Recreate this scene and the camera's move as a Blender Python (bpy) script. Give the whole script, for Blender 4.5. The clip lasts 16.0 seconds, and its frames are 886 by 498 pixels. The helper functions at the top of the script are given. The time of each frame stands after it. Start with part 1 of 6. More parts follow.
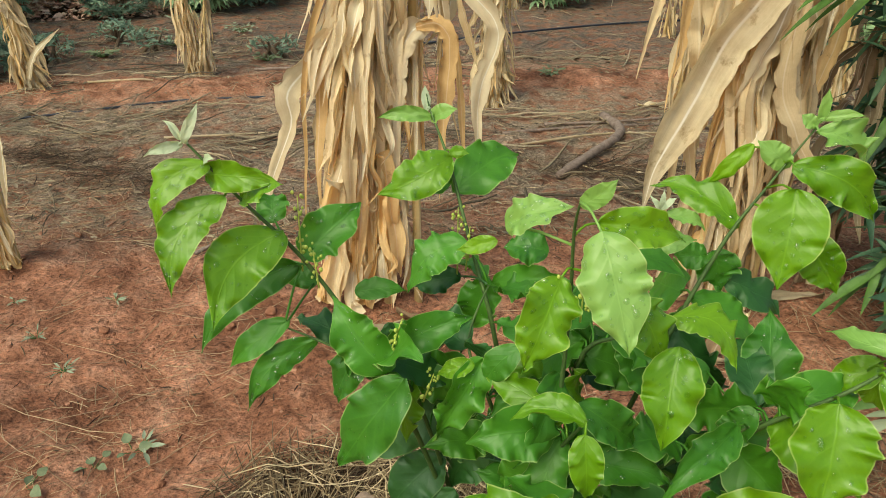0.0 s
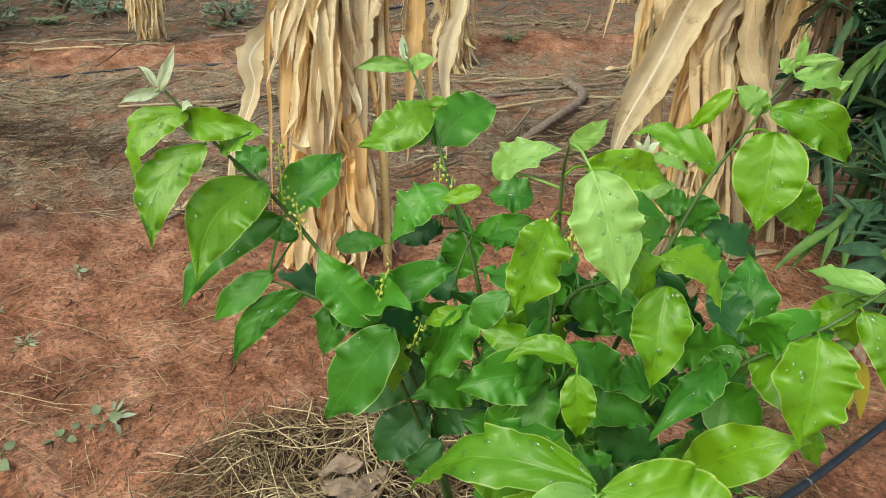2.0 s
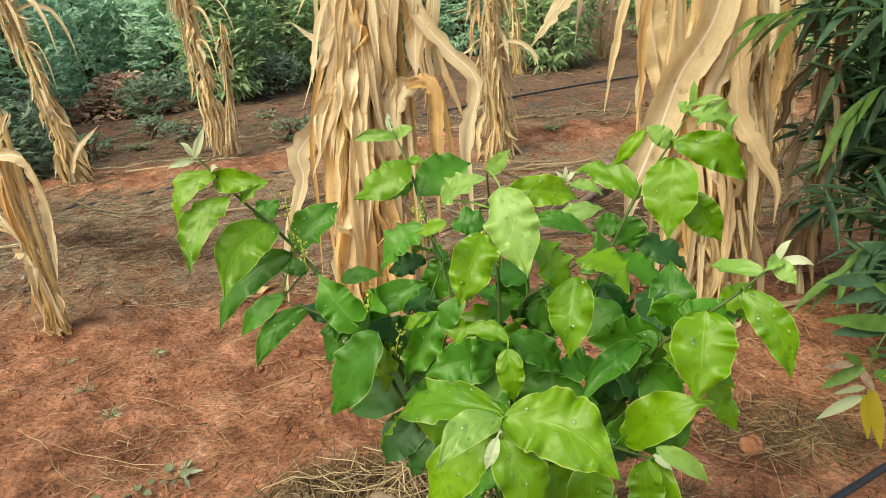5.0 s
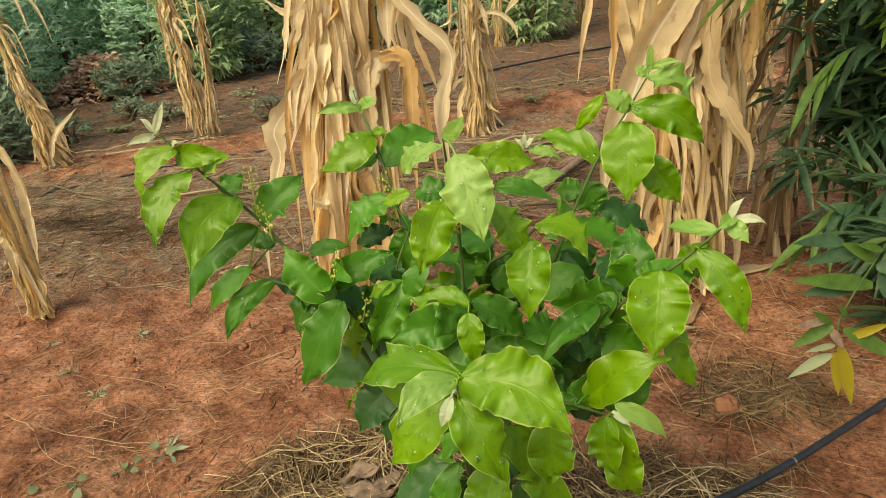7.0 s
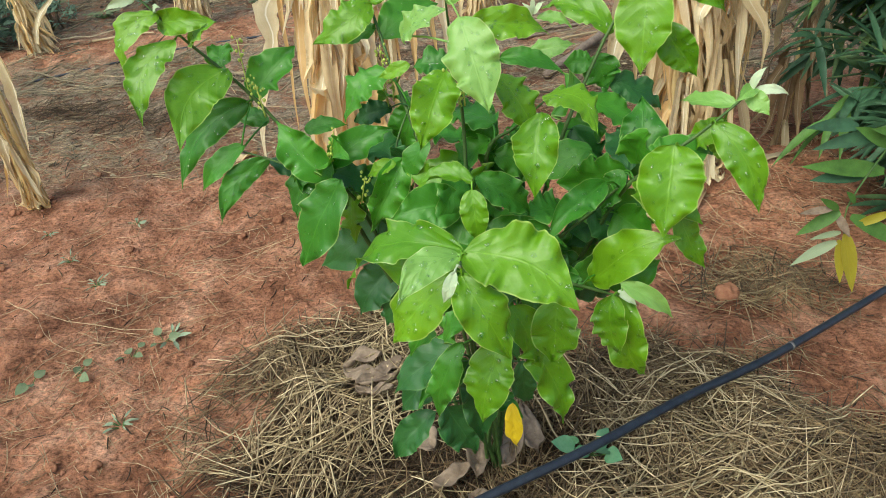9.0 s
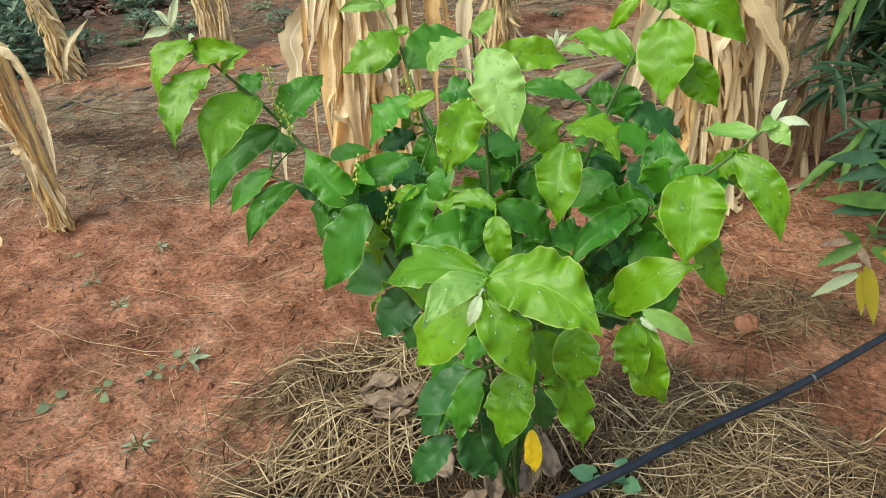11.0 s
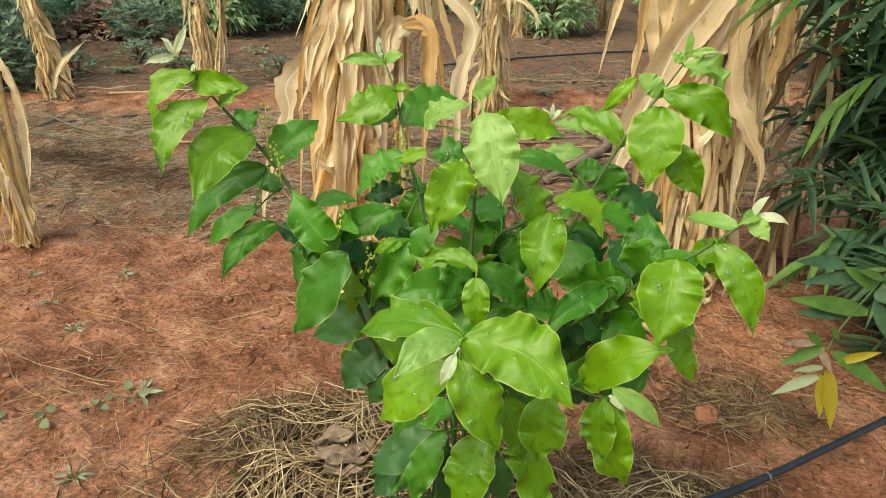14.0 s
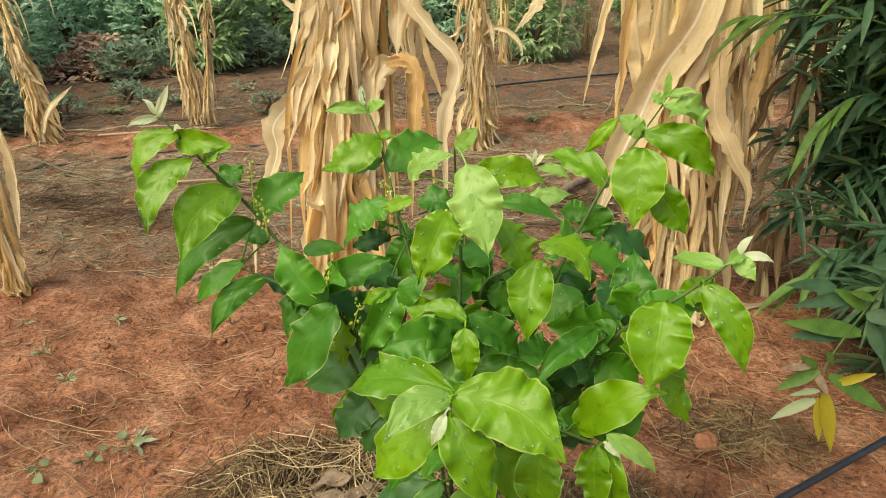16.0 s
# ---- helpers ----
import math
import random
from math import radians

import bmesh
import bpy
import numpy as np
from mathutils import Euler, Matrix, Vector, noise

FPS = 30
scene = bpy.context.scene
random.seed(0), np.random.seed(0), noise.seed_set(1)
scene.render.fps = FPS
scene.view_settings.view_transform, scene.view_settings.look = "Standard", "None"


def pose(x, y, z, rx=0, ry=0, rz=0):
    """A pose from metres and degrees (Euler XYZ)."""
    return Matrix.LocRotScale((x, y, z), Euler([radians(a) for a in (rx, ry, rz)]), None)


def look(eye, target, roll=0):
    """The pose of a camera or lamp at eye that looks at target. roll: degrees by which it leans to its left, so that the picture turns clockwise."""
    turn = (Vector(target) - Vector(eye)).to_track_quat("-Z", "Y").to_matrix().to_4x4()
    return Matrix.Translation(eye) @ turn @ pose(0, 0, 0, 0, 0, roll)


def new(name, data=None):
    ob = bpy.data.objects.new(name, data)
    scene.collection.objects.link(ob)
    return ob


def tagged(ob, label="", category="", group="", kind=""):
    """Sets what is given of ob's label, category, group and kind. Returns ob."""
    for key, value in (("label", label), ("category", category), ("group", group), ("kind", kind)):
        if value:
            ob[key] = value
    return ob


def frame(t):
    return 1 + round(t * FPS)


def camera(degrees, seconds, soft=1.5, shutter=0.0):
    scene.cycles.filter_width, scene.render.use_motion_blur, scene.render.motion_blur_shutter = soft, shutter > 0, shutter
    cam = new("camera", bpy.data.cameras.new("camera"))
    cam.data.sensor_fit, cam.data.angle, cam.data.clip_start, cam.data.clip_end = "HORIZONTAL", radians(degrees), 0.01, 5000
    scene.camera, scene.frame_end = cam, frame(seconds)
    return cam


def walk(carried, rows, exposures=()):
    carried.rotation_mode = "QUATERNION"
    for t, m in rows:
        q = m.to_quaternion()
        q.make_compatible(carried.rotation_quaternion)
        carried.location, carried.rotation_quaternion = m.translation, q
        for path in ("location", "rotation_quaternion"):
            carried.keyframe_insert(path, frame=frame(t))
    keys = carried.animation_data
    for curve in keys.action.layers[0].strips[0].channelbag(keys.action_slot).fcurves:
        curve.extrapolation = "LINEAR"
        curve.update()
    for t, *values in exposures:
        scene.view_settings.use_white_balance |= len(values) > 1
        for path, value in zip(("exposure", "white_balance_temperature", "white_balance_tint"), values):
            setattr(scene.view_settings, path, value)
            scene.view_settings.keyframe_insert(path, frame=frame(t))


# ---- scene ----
cam = camera(63.1, 16.0, soft=0.95)
PATH = [
    (0, (-0.031, -0.714, 1.146), (-0.318, 1.034, 0.218), 0.3),
    (0.5, (-0.025, -0.717, 1.149), (-0.269, 1.028, 0.201), -1.3),
    (0.8, (-0.024, -0.719, 1.142), (-0.374, 1.0, 0.182), -6.9),
    (1, (-0.029, -0.718, 1.128), (-0.319, 0.994, 0.137), -7.9),
    (1.3, (-0.036, -0.716, 1.098), (-0.207, 0.945, -0.003), -3.5),
    (1.5, (-0.043, -0.733, 1.097), (-0.27, 0.951, 0.042), -0.2),
    (2, (-0.054, -0.725, 1.124), (-0.228, 1.001, 0.128), 0.9),
    (2.5, (-0.049, -0.738, 1.147), (-0.34, 0.914, 0.057), -3.8),
    (3, (-0.031, -0.745, 1.127), (-0.134, 0.908, 0.006), 1.0),
    (3.5, (0.042, -0.82, 1.135), (-0.273, 0.906, 0.175), -2.4),
    (4, (0.1, -0.907, 1.114), (-0.265, 0.854, 0.239), -3.6),
    (4.5, (0.096, -0.913, 1.129), (-0.294, 0.881, 0.336), -6.6),
    (5, (0.095, -0.916, 1.124), (-0.292, 0.9, 0.381), -5.2),
    (5.2, (0.097, -0.915, 1.116), (-0.239, 0.911, 0.374), -3.9),
    (7.3, (0.132, -0.926, 1.117), (-0.252, 0.845, 0.271), -7.4),
    (7.5, (0.126, -0.923, 1.105), (-0.281, 0.784, 0.146), -8.0),
    (8, (0.116, -0.909, 1.079), (-0.278, 0.68, -0.071), -7.3),
    (8.5, (0.122, -0.904, 1.081), (-0.245, 0.72, -0.026), -7.2),
    (9, (0.121, -0.906, 1.083), (-0.245, 0.75, 0.023), -7.0),
    (9.2, (0.119, -0.91, 1.082), (-0.248, 0.754, 0.036), -6.5),
    (11.3, (0.112, -0.919, 1.088), (-0.311, 0.768, 0.101), -7.3),
    (11.5, (0.103, -0.918, 1.087), (-0.335, 0.763, 0.095), -8.7),
    (12, (0.085, -0.926, 1.074), (-0.397, 0.732, 0.064), -7.4),
    (12.5, (0.085, -0.922, 1.072), (-0.366, 0.779, 0.121), -3.1),
    (13, (0.095, -0.92, 1.066), (-0.248, 0.808, 0.118), -0.8),
    (13.5, (0.103, -0.92, 1.079), (-0.218, 0.847, 0.199), 0.7),
    (14, (0.102, -0.922, 1.082), (-0.228, 0.862, 0.241), 1.0),
    (14.5, (0.106, -0.925, 1.082), (-0.22, 0.856, 0.233), 0.7),
    (15, (0.112, -0.914, 1.106), (-0.178, 0.895, 0.305), 0.9),
    (15.5, (0.112, -0.905, 1.11), (-0.191, 0.908, 0.321), -0.8),
    (16, (0.108, -0.909, 1.109), (-0.212, 0.904, 0.329), -1.0),
]
walk(cam, [(t, look(eye, target, roll)) for t, eye, target, roll in PATH], [
    (0, 0.54, 7200, -4), (1, 0.59, 7500, -3), (1.5, 0.63, 6800, -7), (2, 0.65, 6800, -6), (3, 0.57, 6800, -8), (3.5, 0.55, 6800, -6), (4, 0.62, 7100, -5), (4.5, 0.67, 7800, -3), (5, 0.72, 7900, -2),
    (7.3, 0.53, 9300, 0), (7.5, 0.53, 9300, 0), (8, 0.65, 6800, -5), (8.5, 0.69, 6500, -7), (9, 0.70, 6400, -7), (11.5, 0.71, 6700, -5), (12.5, 0.77, 6800, -7), (14.5, 0.67, 7900, -2), (15.2, 0.67, 7900, -2), (16, 0.68, 8300, -2)])

# ---- world and light: a bright overcast day ----
world = bpy.data.worlds.new("overcast_sky")
scene.world = world
world.use_nodes = True
wn, wl = world.node_tree.nodes, world.node_tree.links
wn.clear()
sky = wn.new("ShaderNodeTexSky")
sky.sky_type, sky.sun_disc = "NISHITA", False
sky.sun_elevation, sky.sun_rotation = radians(52), radians(212)
sky.air_density, sky.dust_density, sky.ozone_density = 1.0, 4.0, 0.6
bg = wn.new("ShaderNodeBackground")
bg.inputs["Strength"].default_value = 0.13
wo = wn.new("ShaderNodeOutputWorld")
wl.new(sky.outputs[0], bg.inputs[0])
wl.new(bg.outputs[0], wo.inputs[0])
sun_data = bpy.data.lights.new("sun", "SUN")
sun_data.energy, sun_data.angle, sun_data.color = 1.5, radians(45), (1.0, 0.96, 0.89)
sun = new("sun", sun_data)
sun.matrix_world = look((-2.8, -4.4, 6.6), (0, 0, 0))


# ---- small tools ----
def shader(name, rough=0.8):
    """A fresh material: its nodes, links and principled shader."""
    m = bpy.data.materials.new(name)
    m.use_nodes = True
    nt = m.node_tree
    p = nt.nodes["Principled BSDF"]
    p.inputs["Roughness"].default_value = rough
    return m, nt.nodes, nt.links, p


def ramp(n, stops):
    r = n.new("ShaderNodeValToRGB")
    els = r.color_ramp.elements
    while len(els) < len(stops):
        els.new(0.5)
    for e, (pos, col) in zip(els, stops):
        e.position, e.color = pos, (*col, 1)
    return r


def noise_node(n, l, scale, detail=4.0, rough=0.6, coord="Object", distort=0.0):
    tc = n.new("ShaderNodeTexCoord")
    t = n.new("ShaderNodeTexNoise")
    t.inputs["Scale"].default_value, t.inputs["Detail"].default_value = scale, detail
    t.inputs["Roughness"].default_value, t.inputs["Distortion"].default_value = rough, distort
    l.new(tc.outputs[coord], t.inputs["Vector"])
    return t


def mix_node(n, l, fac, a, b, how="MIX"):
    m = n.new("ShaderNodeMix")
    m.data_type, m.blend_type = "RGBA", how
    for sock, v in ((m.inputs[0], fac), (m.inputs[6], a), (m.inputs[7], b)):
        if isinstance(v, (int, float)):
            sock.default_value = v
        elif isinstance(v, tuple):
            sock.default_value = (*v, 1)
        else:
            l.new(v, sock)
    return m.outputs[2]


def math_node(n, l, op, a, b=0.0, c=0.0, clamp=False):
    m = n.new("ShaderNodeMath")
    m.operation, m.use_clamp = op, clamp
    for sock, v in zip(m.inputs, (a, b, c)):
        if isinstance(v, (int, float)):
            sock.default_value = v
        else:
            l.new(v, sock)
    return m.outputs[0]


def bump_node(n, l, p, height, strength, dist):
    b = n.new("ShaderNodeBump")
    b.inputs["Strength"].default_value, b.inputs["Distance"].default_value = strength, dist
    l.new(height, b.inputs["Height"])
    l.new(b.outputs[0], p.inputs["Normal"])


# ---- materials ----
def soil_material():
    m, n, l, p = shader("red_soil", 0.95)
    p.inputs["Specular IOR Level"].default_value = 0.2
    big = noise_node(n, l, 2.3, 6, 0.65, distort=0.6)
    mid = noise_node(n, l, 9.0, 6, 0.65)
    fine = noise_node(n, l, 70.0, 6, 0.75)
    red = ramp(n, [(0.3, (0.2, 0.082, 0.043)), (0.5, (0.425, 0.194, 0.116)), (0.7, (0.64, 0.35, 0.235))])
    l.new(mid.outputs[0], red.inputs[0])
    damp = ramp(n, [(0.34, (0.52, 0.48, 0.46)), (0.5, (0.95, 0.95, 0.95)), (0.7, (1.22, 1.23, 1.25))])
    l.new(big.outputs[0], damp.inputs[0])
    dry = mix_node(n, l, 1.0, red.outputs[0], damp.outputs[0], "MULTIPLY")
    # fine specks; shadows between crumbs are put into this colour as well
    speck_shade = ramp(n, [(0.34, (0.38, 0.37, 0.36)), (0.5, (1, 1, 1)), (0.7, (1.55, 1.46, 1.38))])
    l.new(fine.outputs[0], speck_shade.inputs[0])
    near = mix_node(n, l, 1.0, dry, speck_shade.outputs[0], "MULTIPLY")
    # rotten stalks and leaf crumbs, grey brown, between the crop rows
    crumb = noise_node(n, l, 38.0, 6, 0.75, distort=1.5)
    trash = ramp(n, [(0.32, (0.07, 0.054, 0.04)), (0.5, (0.26, 0.2, 0.145)), (0.66, (0.54, 0.435, 0.32))])
    l.new(crumb.outputs[0], trash.inputs[0])
    tc = n.new("ShaderNodeTexCoord")
    sep = n.new("ShaderNodeSeparateXYZ")
    l.new(tc.outputs["Object"], sep.inputs[0])
    wob = math_node(n, l, "MULTIPLY_ADD", noise_node(n, l, 1.7, 6, 0.7).outputs[0], 1.1, -0.55)
    slope = math_node(n, l, "MULTIPLY_ADD", sep.outputs[0], -0.28, sep.outputs[1])
    across = math_node(n, l, "ADD", slope, wob)
    where = math_node(n, l, "DIVIDE", across, 8.0)
    band = ramp(n, [(0.2, (0, 0, 0)), (0.25, (0.85, 0.85, 0.85)), (0.43, (0.9, 0.9, 0.9)), (0.46, (0.08, 0.08, 0.08)), (0.505, (0.08, 0.08, 0.08)),
                    (0.53, (0.5, 0.5, 0.5)), (0.58, (0.9, 0.9, 0.9))])
    l.new(where, band.inputs[0])
    patch = ramp(n, [(0.4, (0.2, 0.2, 0.2)), (0.54, (1.1, 1.1, 1.1))])
    l.new(mid.outputs[0], patch.inputs[0])
    mask = mix_node(n, l, 1.0, band.outputs[0], patch.outputs[0], "MULTIPLY")
    # dark damp earth under the far bushes, the shade there painted in too
    shaded_earth = ramp(n, [(0.3, (0.045, 0.034, 0.028)), (0.5, (0.14, 0.108, 0.088)), (0.68, (0.32, 0.235, 0.18))])
    l.new(crumb.outputs[0], shaded_earth.inputs[0])
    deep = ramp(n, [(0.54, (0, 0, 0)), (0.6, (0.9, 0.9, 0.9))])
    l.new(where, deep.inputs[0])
    trodden = mix_node(n, l, deep.outputs[0], trash.outputs[0], shaded_earth.outputs[0])
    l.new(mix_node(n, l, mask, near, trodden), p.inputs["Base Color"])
    h = math_node(n, l, "ADD", math_node(n, l, "MULTIPLY", mid.outputs[0], 2.0), math_node(n, l, "MULTIPLY", fine.outputs[0], 0.6))
    bump_node(n, l, p, h, 1.0, 0.03)
    return m


def island_material(name, cols, rough=0.85, stripe=60.0, shine=0.3, glow=0.0):
    """Dry fibres or leaves whose colour changes from piece to piece."""
    m, n, l, p = shader(name, rough)
    p.inputs["Specular IOR Level"].default_value = shine
    g = n.new("ShaderNodeNewGeometry")
    r = ramp(n, [(i / (len(cols) - 1), c) for i, c in enumerate(cols)])
    l.new(g.outputs["Random Per Island"], r.inputs[0])
    t = noise_node(n, l, stripe, 4, 0.6)
    v = ramp(n, [(0.3, (0.65, 0.63, 0.6)), (0.65, (1.15, 1.12, 1.08))])
    l.new(t.outputs[0], v.inputs[0])
    col = mix_node(n, l, 1.0, r.outputs[0], v.outputs[0], "MULTIPLY")
    l.new(col, p.inputs["Base Color"])
    bump_node(n, l, p, t.outputs[0], 0.3, 0.004)
    if glow:
        tr, ms = n.new("ShaderNodeBsdfTranslucent"), n.new("ShaderNodeMixShader")
        ms.inputs[0].default_value = glow
        l.new(col, tr.inputs[0])
        l.new(p.outputs[0], ms.inputs[1])
        l.new(tr.outputs[0], ms.inputs[2])
        l.new(ms.outputs[0], n["Material Output"].inputs[0])
    return m


def leaf_material(name, dark, light, rim, gloss=0.38, glow=0.27, vein=0.16):
    """A living leaf: pale midrib and side veins, thin pale rim, soft gloss, light passing through."""
    m, n, l, p = shader(name, gloss)
    uv = n.new("ShaderNodeUVMap")
    sep = n.new("ShaderNodeSeparateXYZ")
    l.new(uv.outputs[0], sep.inputs[0])
    off = math_node(n, l, "ABSOLUTE", math_node(n, l, "MULTIPLY_ADD", sep.outputs[1], 2.0, -1.0))
    rib = math_node(n, l, "SUBTRACT", 1.0, math_node(n, l, "MULTIPLY", off, 22.0), clamp=True)
    slant = math_node(n, l, "SUBTRACT", math_node(n, l, "MULTIPLY", sep.outputs[0], 44.0), math_node(n, l, "MULTIPLY", off, 15.0))
    wave = math_node(n, l, "POWER", math_node(n, l, "ABSOLUTE", math_node(n, l, "SINE", math_node(n, l, "MULTIPLY", slant, 0.5))), 14.0)
    side = math_node(n, l, "SUBTRACT", 1.0, math_node(n, l, "MULTIPLY", math_node(n, l, "SUBTRACT", 1.0, wave), 1.0), clamp=True)
    veins = math_node(n, l, "MAXIMUM", rib, math_node(n, l, "MULTIPLY", side, 0.22))
    info = n.new("ShaderNodeObjectInfo")
    blot = noise_node(n, l, 34.0, 5, 0.7)
    tone = math_node(n, l, "ADD", math_node(n, l, "MULTIPLY", blot.outputs[0], 0.8), math_node(n, l, "MULTIPLY_ADD", info.outputs["Random"], 0.6, -0.2), clamp=True)
    body = mix_node(n, l, tone, dark, light)
    col = mix_node(n, l, math_node(n, l, "MULTIPLY", veins, vein), body, tuple(min(1, c * 1.5 + 0.03) for c in light))
    edge = math_node(n, l, "MULTIPLY_ADD", off, 24.0, -22.6, clamp=True)
    col = mix_node(n, l, math_node(n, l, "MULTIPLY", edge, 0.5), col, rim)
    l.new(col, p.inputs["Base Color"])
    p.inputs["Specular IOR Level"].default_value = 0.5
    # the blade swells between its side veins
    swell = math_node(n, l, "MULTIPLY", math_node(n, l, "ABSOLUTE", math_node(n, l, "COSINE", math_node(n, l, "MULTIPLY", slant, 0.5))), math_node(n, l, "SUBTRACT", 1.0, math_node(n, l, "MULTIPLY", off, 0.7)))
    h = math_node(n, l, "ADD", math_node(n, l, "MULTIPLY_ADD", veins, -0.12, math_node(n, l, "MULTIPLY", swell, 0.11)), math_node(n, l, "MULTIPLY", noise_node(n, l, 45.0, 3).outputs[0], 0.7))
    bump_node(n, l, p, h, 0.4, 0.004)
    tr = n.new("ShaderNodeBsdfTranslucent")
    l.new(mix_node(n, l, 1.0, col, (1.25, 1.2, 0.45), "MULTIPLY"), tr.inputs[0])
    ms = n.new("ShaderNodeMixShader")
    ms.inputs[0].default_value = glow
    l.new(p.outputs[0], ms.inputs[1])
    l.new(tr.outputs[0], ms.inputs[2])
    l.new(ms.outputs[0], n["Material Output"].inputs[0])
    return m


def husk_material(name, dark, light, glow=0.32, ribbed=0.25):
    """A dry corn leaf: long fibres, pale midrib, brown stains."""
    m, n, l, p = shader(name, 0.7)
    p.inputs["Specular IOR Level"].default_value = 0.35
    uv = n.new("ShaderNodeUVMap")
    mp = n.new("ShaderNodeMapping")
    mp.inputs["Scale"].default_value = (1.0, 46.0, 1.0)
    l.new(uv.outputs[0], mp.inputs[0])
    fib = n.new("ShaderNodeTexNoise")
    fib.inputs["Scale"].default_value, fib.inputs["Detail"].default_value, fib.inputs["Roughness"].default_value = 1.6, 8, 0.75
    l.new(mp.outputs[0], fib.inputs["Vector"])
    mp2 = n.new("ShaderNodeMapping")
    mp2.inputs["Scale"].default_value = (0.7, 9.0, 1.0)
    l.new(uv.outputs[0], mp2.inputs[0])
    # broad pleats: crease shade goes into the colour along with the bump
    pleats = n.new("ShaderNodeTexNoise")
    pleats.inputs["Scale"].default_value, pleats.inputs["Detail"].default_value, pleats.inputs["Roughness"].default_value = 1.6, 5, 0.65
    l.new(mp2.outputs[0], pleats.inputs["Vector"])
    info = n.new("ShaderNodeObjectInfo")
    stain = noise_node(n, l, 9.0, 6, 0.7)
    both = math_node(n, l, "ADD", math_node(n, l, "MULTIPLY", fib.outputs[0], 0.45), math_node(n, l, "MULTIPLY", pleats.outputs[0], 0.55))
    tone = math_node(n, l, "ADD", math_node(n, l, "MULTIPLY_ADD", both, 1.1, 0.05), math_node(n, l, "MULTIPLY_ADD", stain.outputs[0], 1.5, -0.75), clamp=True)
    tone = math_node(n, l, "ADD", tone, math_node(n, l, "MULTIPLY_ADD", info.outputs["Random"], 0.5, -0.25), clamp=True)
    col = mix_node(n, l, tone, dark, light)
    spot = ramp(n, [(0.24, (0.5, 0.38, 0.26)), (0.4, (1, 1, 1))])
    l.new(noise_node(n, l, 19.0, 5, 0.7).outputs[0], spot.inputs[0])
    col = mix_node(n, l, 1.0, col, spot.outputs[0], "MULTIPLY")
    sep = n.new("ShaderNodeSeparateXYZ")
    l.new(uv.outputs[0], sep.inputs[0])
    off = math_node(n, l, "ABSOLUTE", math_node(n, l, "MULTIPLY_ADD", sep.outputs[1], 2.0, -1.0))
    rib = math_node(n, l, "SUBTRACT", 1.4, math_node(n, l, "MULTIPLY", off, 16.0), clamp=True)
    col = mix_node(n, l, math_node(n, l, "MULTIPLY", rib, ribbed), col, (0.98, 0.95, 0.86))
    l.new(col, p.inputs["Base Color"])
    bump_node(n, l, p, math_node(n, l, "ADD", both, math_node(n, l, "MULTIPLY", rib, 0.1)), 0.4, 0.005)
    tr = n.new("ShaderNodeBsdfTranslucent")
    l.new(mix_node(n, l, 1.0, col, (1.1, 0.95, 0.7), "MULTIPLY"), tr.inputs[0])
    ms = n.new("ShaderNodeMixShader")
    ms.inputs[0].default_value = glow
    l.new(p.outputs[0], ms.inputs[1])
    l.new(tr.outputs[0], ms.inputs[2])
    l.new(ms.outputs[0], n["Material Output"].inputs[0])
    return m


def plain_material(name, a, b, scale=30.0, rough=0.7, bump=0.3, dist=0.003, spec=0.4):
    m, n, l, p = shader(name, rough)
    p.inputs["Specular IOR Level"].default_value = spec
    t = noise_node(n, l, scale, 6, 0.65)
    r = ramp(n, [(0.3, a), (0.7, b)])
    l.new(t.outputs[0], r.inputs[0])
    l.new(r.outputs[0], p.inputs["Base Color"])
    bump_node(n, l, p, t.outputs[0], bump, dist)
    return m


SOIL = soil_material()
LEAF = {
    "young": leaf_material("young_leaf", (0.085, 0.235, 0.007), (0.2, 0.395, 0.012), (0.55, 0.66, 0.22)),
    "lush": leaf_material("broad_leaf", (0.074, 0.22, 0.007), (0.175, 0.365, 0.012), (0.52, 0.64, 0.24)),
    "mid": leaf_material("grown_leaf", (0.034, 0.155, 0.014), (0.092, 0.3, 0.022), (0.45, 0.6, 0.22), gloss=0.44),
    # old leaves, their green deepened further for shade inside the shrub
    "dark": leaf_material("old_shaded_leaf", (0.014, 0.075, 0.016), (0.042, 0.15, 0.028), (0.16, 0.3, 0.08), gloss=0.48, glow=0.16),
    "pale": leaf_material("fresh_leaf", (0.15, 0.33, 0.055), (0.27, 0.46, 0.115), (0.55, 0.65, 0.3)),
    "bud": leaf_material("downy_bud", (0.42, 0.52, 0.34), (0.6, 0.68, 0.5), (0.7, 0.75, 0.6), gloss=0.6),
    "yellow": leaf_material("yellow_leaf", (0.64, 0.43, 0.015), (0.78, 0.58, 0.03), (0.7, 0.5, 0.1)),
    "olive": leaf_material("yellowing_leaf", (0.29, 0.25, 0.02), (0.45, 0.38, 0.04), (0.36, 0.34, 0.1), gloss=0.6),
    "faded": leaf_material("faded_leaf", (0.2, 0.26, 0.14), (0.34, 0.4, 0.26), (0.4, 0.44, 0.3), gloss=0.6),
    "brown": leaf_material("withered_leaf", (0.2, 0.07, 0.015), (0.36, 0.14, 0.03), (0.4, 0.2, 0.06), gloss=0.7),
}
